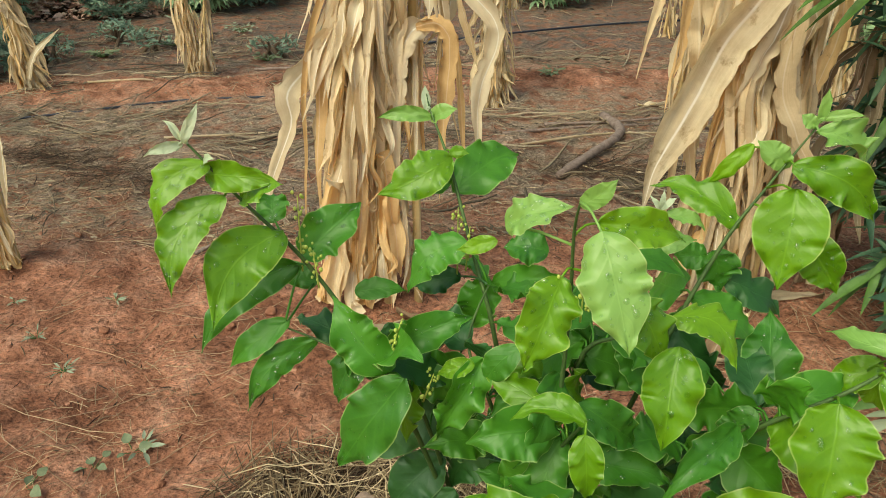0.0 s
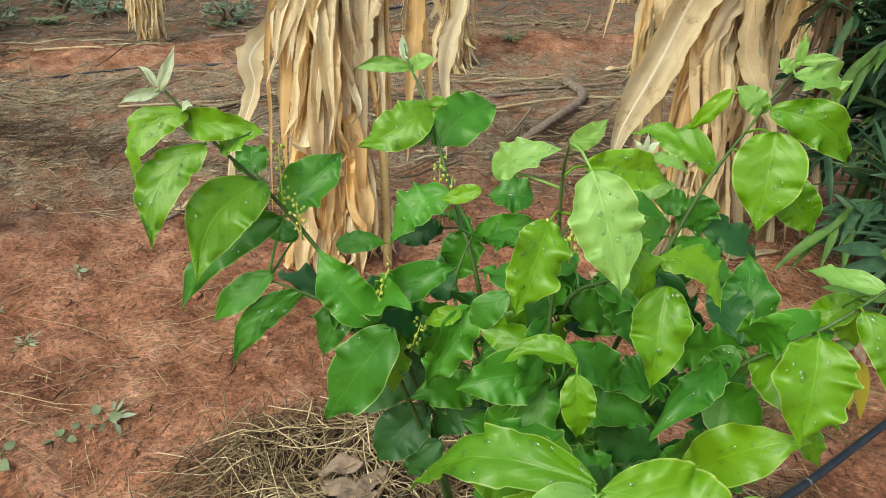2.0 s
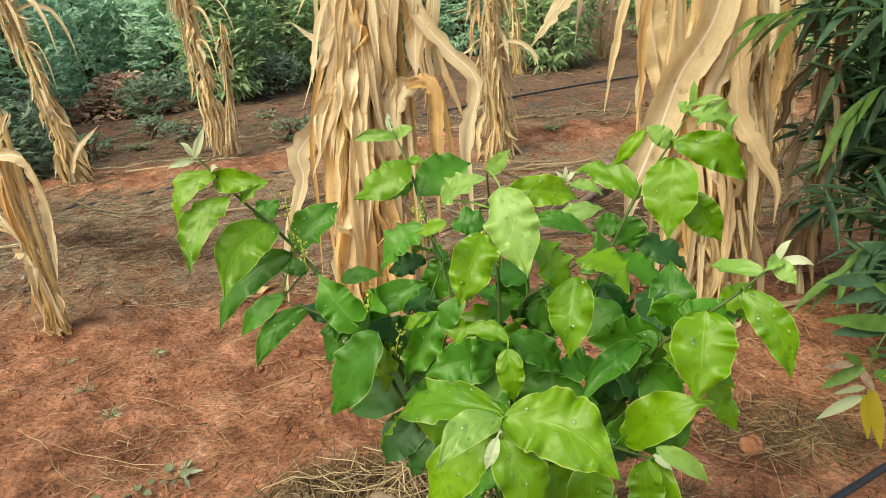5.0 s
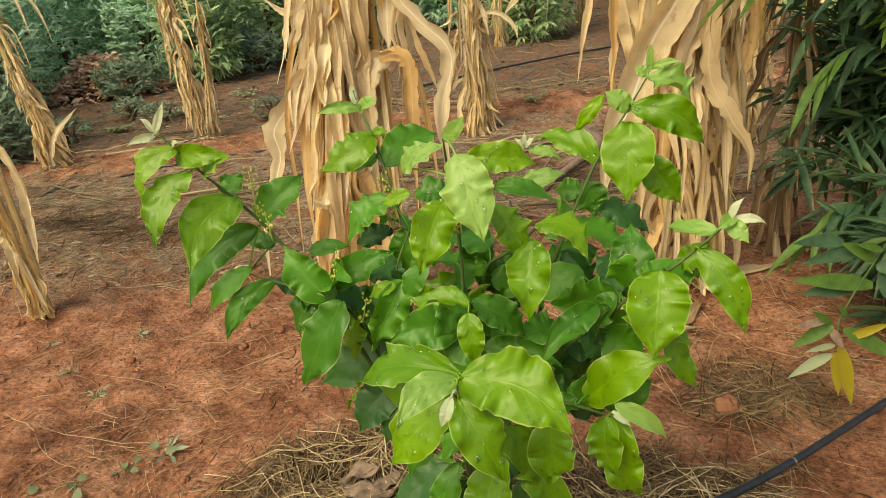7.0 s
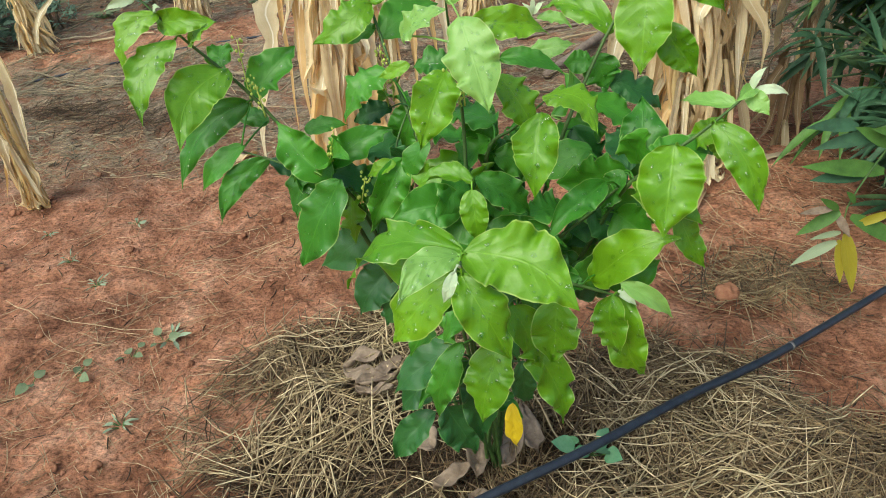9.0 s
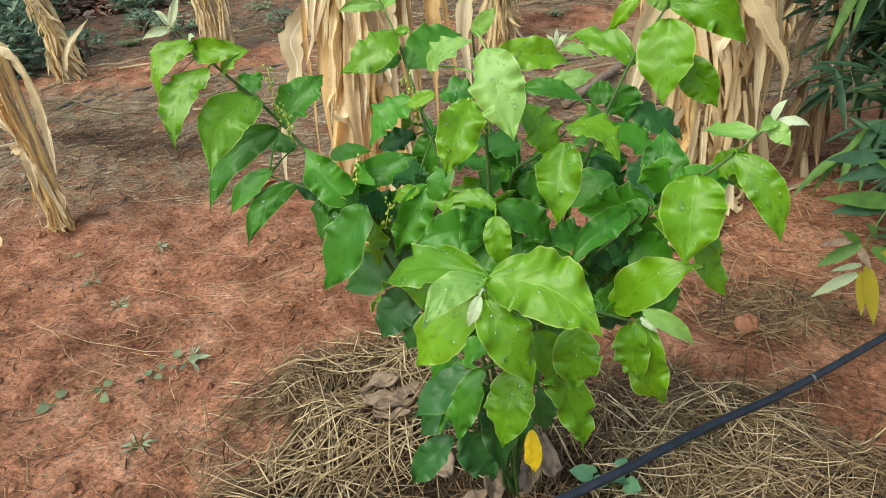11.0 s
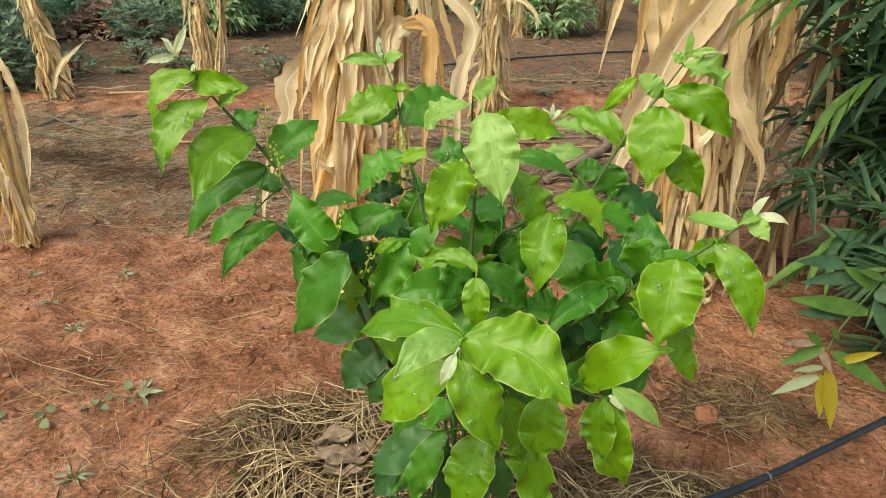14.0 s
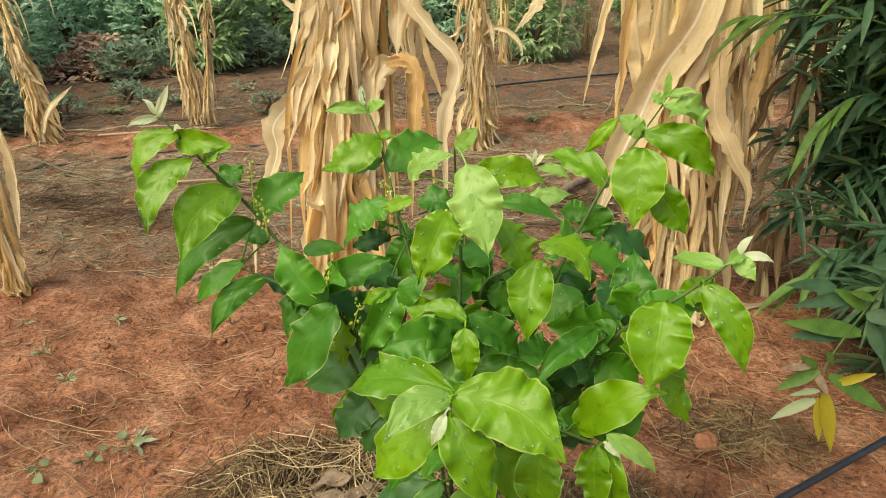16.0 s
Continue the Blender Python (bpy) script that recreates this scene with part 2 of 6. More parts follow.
HUSK = {
    "tan": husk_material("tan_husk", (0.48, 0.34, 0.175), (0.86, 0.72, 0.47)),
    "orange": husk_material("orange_husk", (0.5, 0.3, 0.115), (0.85, 0.63, 0.33)),
    "pale": husk_material("pale_husk", (0.48, 0.37, 0.21), (0.88, 0.79, 0.57), ribbed=0.9),
    "cream": husk_material("cream_husk", (0.58, 0.46, 0.28), (0.88, 0.79, 0.59), 0.36, 0.8),
    # brown husk, darkened beyond its own colour for shade
    "umber": husk_material("brown_shaded_husk", (0.12, 0.075, 0.042), (0.34, 0.23, 0.135), 0.15),
    "grey": husk_material("grey_husk", (0.3, 0.23, 0.14), (0.6, 0.5, 0.34)),
}
CANE = husk_material("dry_cane", (0.42, 0.27, 0.1), (0.75, 0.6, 0.3), 0.0)
STEM = plain_material("green_stem", (0.03, 0.075, 0.015), (0.085, 0.15, 0.035), 40, 0.6)
BARK = plain_material("brown_bark", (0.09, 0.06, 0.035), (0.2, 0.14, 0.09), 50, 0.85, 0.6)
BEAD = plain_material("yellow_green_buds", (0.3, 0.4, 0.06), (0.5, 0.55, 0.12), 90, 0.5)
STRAW = island_material("mulch_straw", [(0.05, 0.03, 0.02), (0.2, 0.132, 0.075), (0.34, 0.245, 0.14), (0.09, 0.066, 0.048), (0.44, 0.34, 0.205)])
# rotten straw, also darkened to stand for shade in the mulch hollows
ROTTEN_SHADED = island_material("rotten_shaded_straw", [(0.022, 0.014, 0.01), (0.07, 0.045, 0.028), (0.14, 0.093, 0.054), (0.042, 0.03, 0.023), (0.2, 0.14, 0.09)])
CHAFF = island_material("field_litter", [(0.05, 0.04, 0.03), (0.22, 0.185, 0.13), (0.38, 0.31, 0.21), (0.1, 0.083, 0.062), (0.52, 0.44, 0.31)])
NARROW = island_material("narrow_leaf", [(0.035, 0.09, 0.05), (0.08, 0.17, 0.09), (0.05, 0.125, 0.07), (0.14, 0.23, 0.09)], 0.5, 30, 0.35, 0.35)
NARROW_PALE = island_material("narrow_young_leaf", [(0.09, 0.2, 0.035), (0.17, 0.3, 0.06), (0.07, 0.17, 0.04), (0.26, 0.3, 0.05)], 0.5, 30, 0.25, 0.3)
# field bush leaves: paled and blued, so distance haze sits in their colour
PALMATE = island_material("hazy_palmate_leaf", [(0.27, 0.43, 0.25), (0.4, 0.6, 0.34), (0.5, 0.68, 0.38), (0.33, 0.53, 0.32)], 0.55, 30, 0.4, 0.4)
PALMATE_HAZY = island_material("hazy_bluish_leaf", [(0.34, 0.56, 0.43), (0.52, 0.8, 0.62), (0.42, 0.68, 0.53), (0.62, 0.84, 0.68)], 0.6, 30, 0.4, 0.4)
PALMATE_LOW = island_material("low_shrub_leaf", [(0.15, 0.24, 0.18), (0.24, 0.36, 0.27), (0.32, 0.45, 0.34), (0.19, 0.29, 0.2)], 0.6, 30, 0.35, 0.4)
PILE = island_material("heap_leaf", [(0.5, 0.28, 0.21), (0.84, 0.6, 0.49), (0.66, 0.4, 0.31), (0.9, 0.77, 0.66)], 0.8, 30, 0.3, 0.1)
DEADLEAF = plain_material("dead_leaf", (0.12, 0.083, 0.06), (0.34, 0.25, 0.185), 40, 0.85, 0.6, 0.006)
PIPE = plain_material("black_pipe", (0.012, 0.016, 0.026), (0.032, 0.04, 0.06), 45, 0.36, 0.15)
DUST = plain_material("grey_tape", (0.08, 0.08, 0.08), (0.2, 0.19, 0.18), 60, 0.7)
CLOD = plain_material("soil_clod", (0.19, 0.08, 0.045), (0.38, 0.18, 0.11), 40, 0.95, 0.8, 0.01, 0.15)
WOOD = plain_material("weathered_wood", (0.12, 0.085, 0.07), (0.3, 0.23, 0.19), 45, 0.85, 0.7)
WEED = plain_material("weed_leaf", (0.085, 0.12, 0.06), (0.18, 0.21, 0.115), 50, 0.7)
WEED_TEAL = plain_material("round_weed_leaf", (0.08, 0.2, 0.1), (0.15, 0.3, 0.16), 50, 0.6)
WEED_GREY = plain_material("grey_weed", (0.16, 0.2, 0.13), (0.26, 0.3, 0.2), 50, 0.7)


def water_material():
    """Clear drops: see-through, with the sky's gleam on them."""
    m, n, l, p = shader("water", 0.05)
    clear, gleam, ms = n.new("ShaderNodeBsdfTransparent"), n.new("ShaderNodeBsdfGlossy"), n.new("ShaderNodeMixShader")
    gleam.inputs["Roughness"].default_value, ms.inputs[0].default_value = 0.2, 0.04
    clear.inputs[0].default_value = (0.86, 0.9, 0.86, 1)
    l.new(clear.outputs[0], ms.inputs[1])
    l.new(gleam.outputs[0], ms.inputs[2])
    l.new(ms.outputs[0], n["Material Output"].inputs[0])
    return m


WATER = water_material()


# ---- mesh tools ----
def mesh_object(name, verts, faces, mat, parent=None, uvs=None, smooth=True):
    me = bpy.data.meshes.new(name)
    me.from_pydata([tuple(v) for v in verts], [], faces)
    if uvs is not None:
        lay = me.uv_layers.new(name="UVMap")
        idx = np.empty(len(me.loops), dtype=np.int32)
        me.loops.foreach_get("vertex_index", idx)
        lay.data.foreach_set("uv", np.asarray(uvs, dtype=np.float32)[idx].ravel())
    if smooth:
        me.polygons.foreach_set("use_smooth", np.ones(len(me.polygons), dtype=bool))
    me.materials.append(mat)
    me.update()
    ob = new(name, me)
    if parent is not None:
        ob.parent = parent
    return ob


def thing(name, label, category, group="", kind="", at=(0, 0, 0)):
    """An Empty at the foot of a thing; its parts are built round that foot."""
    ob = new(name)
    ob.empty_display_size = 0.05
    ob.location = at
    return tagged(ob, label, category, group, kind)


def part(name, verts, faces, mat, parent, label="", uvs=None, smooth=True, kind=""):
    """One mesh under a thing or a part; verts in the world, moved into the thing's space."""
    foot = Vector((0, 0, 0))
    up = parent
    while up is not None:
        foot += up.location
        up = up.parent
    v = np.asarray(verts, dtype=float) - np.array(foot)
    ob = mesh_object(name, v.tolist(), faces, mat, parent, uvs, smooth)
    return tagged(ob, label, kind=kind)


def spline(pts, n):
    """n points along a smooth curve through pts."""
    p = np.array(pts, dtype=float)
    if len(p) == 2:
        return p[0] + (p[1] - p[0]) * np.linspace(0, 1, n)[:, None]
    q = np.vstack([2 * p[0] - p[1], p, 2 * p[-1] - p[-2]])
    out = []
    for s in np.linspace(0, len(p) - 1 - 1e-6, n):
        i, f = int(s), s - int(s)
        a, b, c, d = q[i:i + 4]
        out.append(0.5 * (2 * b + (c - a) * f + (2 * a - 5 * b + 4 * c - d) * f * f + (3 * b - a - 3 * c + d) * f ** 3))
    return np.array(out)


def unit(v):
    v = np.asarray(v, dtype=float)
    return v / (np.linalg.norm(v, axis=-1, keepdims=True) + 1e-12)


def tube(path, r0, r1, sides=6, knots=0.0, rng=None):
    """Verts and faces of a tapering round stem along a path, with closed ends."""
    p = np.asarray(path, dtype=float)
    n = len(p)
    t = unit(np.gradient(p, axis=0))
    ref = np.array((0.31, 0.87, 0.38))
    a = unit(np.cross(t, ref))
    b = np.cross(t, a)
    r = np.linspace(r0, r1, n)
    if rng is not None and knots:
        r = r * (1 + knots * rng.uniform(-1, 1, n))
    ang = np.linspace(0, 2 * np.pi, sides, endpoint=False)
    ring = p[:, None] + r[:, None, None] * (np.cos(ang)[None, :, None] * a[:, None] + np.sin(ang)[None, :, None] * b[:, None])
    verts = ring.reshape(-1, 3).tolist()
    faces = [(i * sides + j, i * sides + (j + 1) % sides, (i + 1) * sides + (j + 1) % sides, (i + 1) * sides + j)
             for i in range(n - 1) for j in range(sides)]
    faces += [tuple(reversed(range(sides))), tuple(range((n - 1) * sides, n * sides))]
    return verts, faces


def joined(pieces):
    verts, faces = [], []
    for v, f in pieces:
        k = len(verts)
        verts += [tuple(x) for x in v]
        faces += [tuple(i + k for i in q) for q in f]
    return verts, faces


def lattice_noise(x, y, scale, seed):
    """Smooth value noise on arrays, about -1 to 1."""
    xs, ys = np.asarray(x) * scale, np.asarray(y) * scale
    xi, yi = np.floor(xs), np.floor(ys)
    fx, fy = xs - xi, ys - yi
    fx, fy = fx * fx * (3 - 2 * fx), fy * fy * (3 - 2 * fy)

    def h(a, b):
        v = np.sin(a * 127.1 + b * 311.7 + seed * 74.7) * 43758.5453
        return (v - np.floor(v)) * 2 - 1

    return (h(xi, yi) * (1 - fx) + h(xi + 1, yi) * fx) * (1 - fy) + (h(xi, yi + 1) * (1 - fx) + h(xi + 1, yi + 1) * fx) * fy


def mulch_amount(x, y):
    """How thick the straw lies round the shrub, 0 to 1."""
    x, y = np.asarray(x, float), np.asarray(y, float)
    a = 1.15 - np.sqrt(((x + 0.26) / 0.42) ** 2 + ((y - 0.17) / 0.35) ** 2)
    b = 1.1 - np.sqrt(((x - 0.3) / 0.62) ** 2 + ((y - 0.06) / 0.36) ** 2)
    c = 0.7 - np.sqrt(((x + 0.15) / 0.7) ** 2 + ((y + 0.3) / 0.4) ** 2)
    m = np.maximum(np.maximum(a, b), c) * 1.9 + 0.22 * lattice_noise(x, y, 5.0, 3)
    m = m - np.clip((y - 0.8 * x + 0.02) * 7, 0, 1) * np.clip((x - 0.27) * 5, 0, 1) * 0.95
    m = m - 0.8 * np.exp(-((x + 0.56) / 0.1) ** 2 - ((y - 0.13) / 0.1) ** 2)
    m = m - 1.3 * np.exp(-((x - 0.64) / 0.17) ** 2 - ((y - 0.25) / 0.09) ** 2)
    return np.clip(m, 0, 1)


def ground_z(x, y):
    x, y = np.asarray(x, float), np.asarray(y, float)
    far = np.clip((np.hypot(x, y - 2) - 9) / 10, 0, 1)
    z = 0.022 * lattice_noise(x, y, 1.3, 1) + 0.012 * lattice_noise(x, y, 4.3, 2) + 0.012 * lattice_noise(x, y, 11, 5) + 0.009 * lattice_noise(x, y, 23, 6)
    z = z + 0.06 * np.exp(-((y - 3.82 - 0.28 * x) / 0.24) ** 2) - 0.02
    return z * (1 - far) + 0.03 * mulch_amount(x, y) + mulch_amount(x, y) * (0.022 * lattice_noise(x, y, 7.0, 31) + 0.012 * lattice_noise(x, y, 14.0, 32))


def gz(x, y):
    return float(ground_z(x, y))


def stretched(lo, hi, step, far):
    """Even steps from lo to hi, then ever longer ones out to far on both sides."""
    mid = list(np.arange(lo, hi + step / 2, step))
    up, d = [], step
    while mid[-1] + sum(up) < far:
        d *= 1.35
        up.append(d)
    right = list(hi + np.cumsum(up))
    left = list(lo - np.cumsum(up))[::-1]
    return np.array(left + mid + right)


# ---- the ground, one sheet out to the horizon ----
gx, gy = stretched(-3.6, 2.2, 0.022, 900), stretched(-0.6, 4.6, 0.022, 900)
GX, GY = np.meshgrid(gx, gy)
GV = np.stack([GX, GY, ground_z(GX, GY)], -1).reshape(-1, 3)
nx, ny = len(gx), len(gy)
ii = (np.arange(ny - 1)[:, None] * nx + np.arange(nx - 1)[None]).ravel()
GF = np.stack([ii, ii + 1, ii + nx + 1, ii + nx], -1)
tagged(mesh_object("ground", GV.tolist(), GF.tolist(), SOIL), "bare red soil with dry crop litter", "ground", kind="structure")

# ---- where the leaves and stems of the shrub stand: kind, base, tip, width, turn and, for some, how far the midrib bows sideways ----
LEFT = [
    ("bud", (-0.363, -0.14, 0.928), (-0.343, -0.14, 0.965), 0.010, 0),
    ("bud", (-0.366, -0.14, 0.931), (-0.377, -0.14, 0.95), 0.007, 0),
    ("bud", (-0.365, -0.14, 0.926), (-0.391, -0.16, 0.925), 0.011, 0),
    ("bud", (-0.346, -0.14, 0.911), (-0.331, -0.15, 0.92), 0.009, 0),
    ("young", (-0.344, -0.14, 0.908), (-0.388, -0.17, 0.857), 0.033, 8, 0.2),
    ("young", (-0.35, -0.13, 0.895), (-0.275, -0.14, 0.899), 0.029, 20, 0),
    ("young", (-0.321, -0.125, 0.871), (-0.269, -0.15, 0.9), 0.031, -20, 0),
    ("young", (-0.333, -0.14, 0.876), (-0.365, -0.2, 0.808), 0.041, 12, 0.16),
    ("young", (-0.288, -0.12, 0.833), (-0.334, -0.19, 0.774), 0.057, -8, 0.15),
    ("mid", (-0.307, -0.09, 0.83), (-0.317, -0.06, 0.851), 0.035, 0),
    ("mid", (-0.289, -0.09, 0.781), (-0.392, -0.12, 0.695), 0.045, 10, 0.1),
]
LEFT_LOW = [
    ("mid", (-0.282, -0.08, 0.787), (-0.229, -0.04, 0.834), 0.053, 0),
    ("mid", (-0.281, -0.06, 0.742), (-0.338, -0.04, 0.751), 0.027, 10, 0),
    ("mid", (-0.283, -0.14, 0.744), (-0.342, -0.16, 0.701), 0.030, 14, 0),
    ("mid", (-0.256, -0.14, 0.725), (-0.318, -0.18, 0.665), 0.031, -12, 0.12),
    ("dark", (-0.251, -0.04, 0.657), (-0.323, -0.02, 0.669), 0.036, 10, 0),
    ("mid", (-0.18, -0.14, 0.698), (-0.239, -0.12, 0.767), 0.046, -16, -0.06),
    ("mid", (-0.161, -0.16, 0.702), (-0.23, -0.16, 0.584), 0.062, 10, 0),
    ("mid", (-0.209, -0.1, 0.691), (-0.243, -0.12, 0.633), 0.038, 15, 0.1),
    ("mid", (-0.184, -0.12, 0.709), (-0.103, -0.096, 0.744), 0.039, 18, -0.04),
    ("mid", (-0.247, -0.02, 0.713), (-0.191, -0.01, 0.718), 0.029, 0),
    ("dark", (-0.204, -0.04, 0.686), (-0.19, -0.04, 0.63), 0.036, 0),
]
CENTRE_LEFT = [
    ("mid", (-0.086, -0.13, 0.715), (-0.13, -0.166, 0.64), 0.044, -14, 0),
    ("mid", (-0.12, -0.02, 0.788), (-0.179, -0.04, 0.737), 0.048, 14, 0.12),
    ("dark", (-0.13, 0.01, 0.728), (-0.185, 0.01, 0.711), 0.034, 0),
    ("young", (-0.094, -0.14, 0.715), (-0.13, -0.14, 0.701), 0.021, 0),
    ("mid", (-0.096, -0.01, 0.742), (-0.118, -0.01, 0.677), 0.049, 0),
    ("mid", (-0.049, -0.14, 0.741), (-0.082, -0.14, 0.693), 0.029, 0),
    ("mid", (-0.029, -0.12, 0.677), (-0.076, -0.14, 0.645), 0.033, 0),
    ("dark", (-0.128, -0.06, 0.593), (-0.246, -0.06, 0.503), 0.065, 0),
    ("dark", (-0.135, -0.07, 0.523), (-0.198, -0.09, 0.45), 0.062, 0),
    ("dark", (-0.083, -0.06, 0.561), (-0.13, -0.06, 0.479), 0.065, 0),
    ("dark", (-0.124, -0.04, 0.646), (-0.158, -0.04, 0.579), 0.048, 0),
]
TOP = [
    ("bud", (-0.186, 0.11, 0.893), (-0.191, 0.12, 0.921), 0.011, 0),
    ("pale", (-0.182, 0.11, 0.885), (-0.244, 0.1, 0.886), 0.020, 0),
    ("pale", (-0.181, 0.11, 0.883), (-0.148, 0.1, 0.9), 0.023, 0),
    ("young", (-0.149, 0.05, 0.858), (-0.223, 0.02, 0.818), 0.049, 0),
    ("mid", (-0.15, 0.06, 0.824), (-0.211, 0.06, 0.812), 0.032, 0),
    ("young", (-0.151, 0.06, 0.86), (-0.129, 0.06, 0.863), 0.014, 0),
    ("mid", (-0.147, 0.08, 0.805), (-0.082, 0.16, 0.834), 0.062, 0),
    ("young", (-0.085, -0.04, 0.803), (-0.125, -0.04, 0.786), 0.019, 0),
    ("mid", (-0.031, -0.06, 0.806), (-0.075, -0.06, 0.809), 0.040, 0),
]
CENTRE = [
    ("pale", (-0.069, -0.12, 0.86), (-0.013, -0.14, 0.892), 0.033, 0),
    ("pale", (-0.007, -0.17, 0.907), (0.019, -0.178, 0.935), 0.018, 0),
    ("young", (-0.018, -0.16, 0.831), (-0.043, -0.21, 0.767), 0.047, -16, 0.04),
    ("pale", (0.01, -0.2, 0.897), (0.037, -0.245, 0.823), 0.053, 5, 0),
    ("young", (0.011, -0.13, 0.874), (0.091, -0.1, 0.86), 0.037, 0),
    ("young", (0.041, -0.17, 0.828), (0.077, -0.18, 0.77), 0.042, -10, 0),
    ("young", (0.086, -0.14, 0.791), (0.144, -0.16, 0.759), 0.044, -18, -0.26),
    ("young", (0.085, -0.19, 0.791), (0.079, -0.234, 0.726), 0.048, 10, 0.03),
    ("mid", (0.033, -0.06, 0.811), (0.106, -0.06, 0.79), 0.028, 0),
    ("mid", (-0.016, -0.04, 0.682), (0.012, -0.04, 0.745), 0.050, 0),
]
CENTRE_TIP = [
    ("bud", (0.071, -0.06, 0.859), (0.061, -0.06, 0.874), 0.006, 0),
    ("bud", (0.072, -0.06, 0.861), (0.073, -0.06, 0.882), 0.006, 0),
    ("bud", (0.073, -0.06, 0.861), (0.085, -0.06, 0.875), 0.007, 0),
    ("pale", (0.078, -0.06, 0.856), (0.116, -0.06, 0.85), 0.016, 0),
    ("pale", (0.065, -0.02, 0.804), (0.118, -0.02, 0.815), 0.026, 0),
    ("mid", (-0.004, -0.04, 0.666), (0.037, -0.04, 0.695), 0.046, 0),
    ("dark", (0.018, -0.02, 0.633), (0.08, -0.02, 0.648), 0.055, 0),
    ("mid", (0.047, -0.02, 0.679), (0.118, 0, 0.651), 0.047, 0),
]
RIGHT = [
    ("young", (0.165, 0.02, 0.813), (0.079, 0.06, 0.843), 0.039, 14, 0.08),
    ("young", (0.203, -0.02, 0.872), (0.196, -0.053, 0.789), 0.069, 6, 0),
    ("young", (0.22, -0.01, 0.825), (0.264, -0.02, 0.768), 0.043, 16, 0),
    ("young", (0.209, 0.02, 0.883), (0.297, 0.02, 0.833), 0.046, 14, -0.12),
    ("pale", (0.229, 0.04, 0.913), (0.286, 0.04, 0.874), 0.043, -12, -0.14),
    ("pale", (0.209, 0.04, 0.875), (0.173, 0.04, 0.899), 0.026, 0),
    ("young", (0.172, 0.05, 0.893), (0.135, 0.05, 0.847), 0.019, 0),
    ("pale", (0.232, 0.05, 0.921), (0.234, 0.05, 0.958), 0.011, 0),
    ("pale", (0.231, 0.05, 0.925), (0.269, 0.04, 0.935), 0.011, 0),
    ("pale", (0.229, 0.05, 0.917), (0.213, 0.05, 0.928), 0.016, 0),
]
RIGHT_IN = [
    ("mid", (0.144, 0.01, 0.785), (0.161, 0.01, 0.741), 0.047, 0),
    ("mid", (0.14, 0.01, 0.777), (0.105, 0.01, 0.779), 0.029, 0),
    ("dark", (0.165, 0.02, 0.748), (0.231, 0.02, 0.719), 0.041, 0),
    ("mid", (0.137, -0.09, 0.703), (0.067, -0.09, 0.67), 0.044, 0),
    ("dark", (0.161, -0.09, 0.616), (0.109, -0.09, 0.567), 0.039, 0),
    ("mid", (0.15, -0.17, 0.698), (0.085, -0.227, 0.67), 0.033, 0),
    ("mid", (0.174, -0.14, 0.696), (0.148, -0.14, 0.647), 0.034, 0),
    ("mid", (0.014, -0.16, 0.631), (0.107, -0.16, 0.622), 0.044, 0),
]
RIGHT_LOW = [
    ("bud", (0.303, -0.14, 0.786), (0.339, -0.14, 0.785), 0.011, 0),
    ("bud", (0.301, -0.14, 0.789), (0.313, -0.14, 0.814), 0.009, 0),
    ("pale", (0.299, -0.14, 0.787), (0.318, -0.16, 0.77), 0.021, 0),
    ("pale", (0.305, -0.14, 0.79), (0.286, -0.16, 0.786), 0.016, 0),
    ("pale", (0.286, -0.14, 0.774), (0.238, -0.09, 0.767), 0.027, 12, -0.12),
    ("young", (0.266, -0.16, 0.76), (0.312, -0.193, 0.677), 0.038, 12, -0.09),
    ("young", (0.288, -0.1, 0.737), (0.244, -0.1, 0.706), 0.034, 0),
    ("young", (0.276, -0.1, 0.728), (0.3, -0.1, 0.685), 0.027, 0),
    ("young", (0.221, -0.19, 0.749), (0.21, -0.235, 0.671), 0.067, -5, 0),
    ("mid", (0.199, -0.09, 0.666), (0.2, -0.04, 0.75), 0.058, 10, 0),
]
RIGHT_HANG = [
    ("young", (0.235, -0.17, 0.659), (0.267, -0.18, 0.594), 0.032, -14, 0.08),
    ("young", (0.14, -0.19, 0.58), (0.221, -0.22, 0.664), 0.056, 8, -0.03),
    ("young", (0.156, -0.28, 0.622), (0.163, -0.29, 0.552), 0.036, 0),
    ("young", (0.165, -0.26, 0.603), (0.189, -0.27, 0.502), 0.045, 0),
    ("bud", (0.164, -0.26, 0.614), (0.183, -0.27, 0.606), 0.011, 0),
    ("pale", (0.168, -0.26, 0.624), (0.222, -0.257, 0.584), 0.022, 0, 0),
    ("mid", (0.117, -0.07, 0.591), (0.131, -0.07, 0.511), 0.043, 0),
    ("mid", (0.075, -0.1, 0.569), (0.122, -0.1, 0.539), 0.053, 0),
]
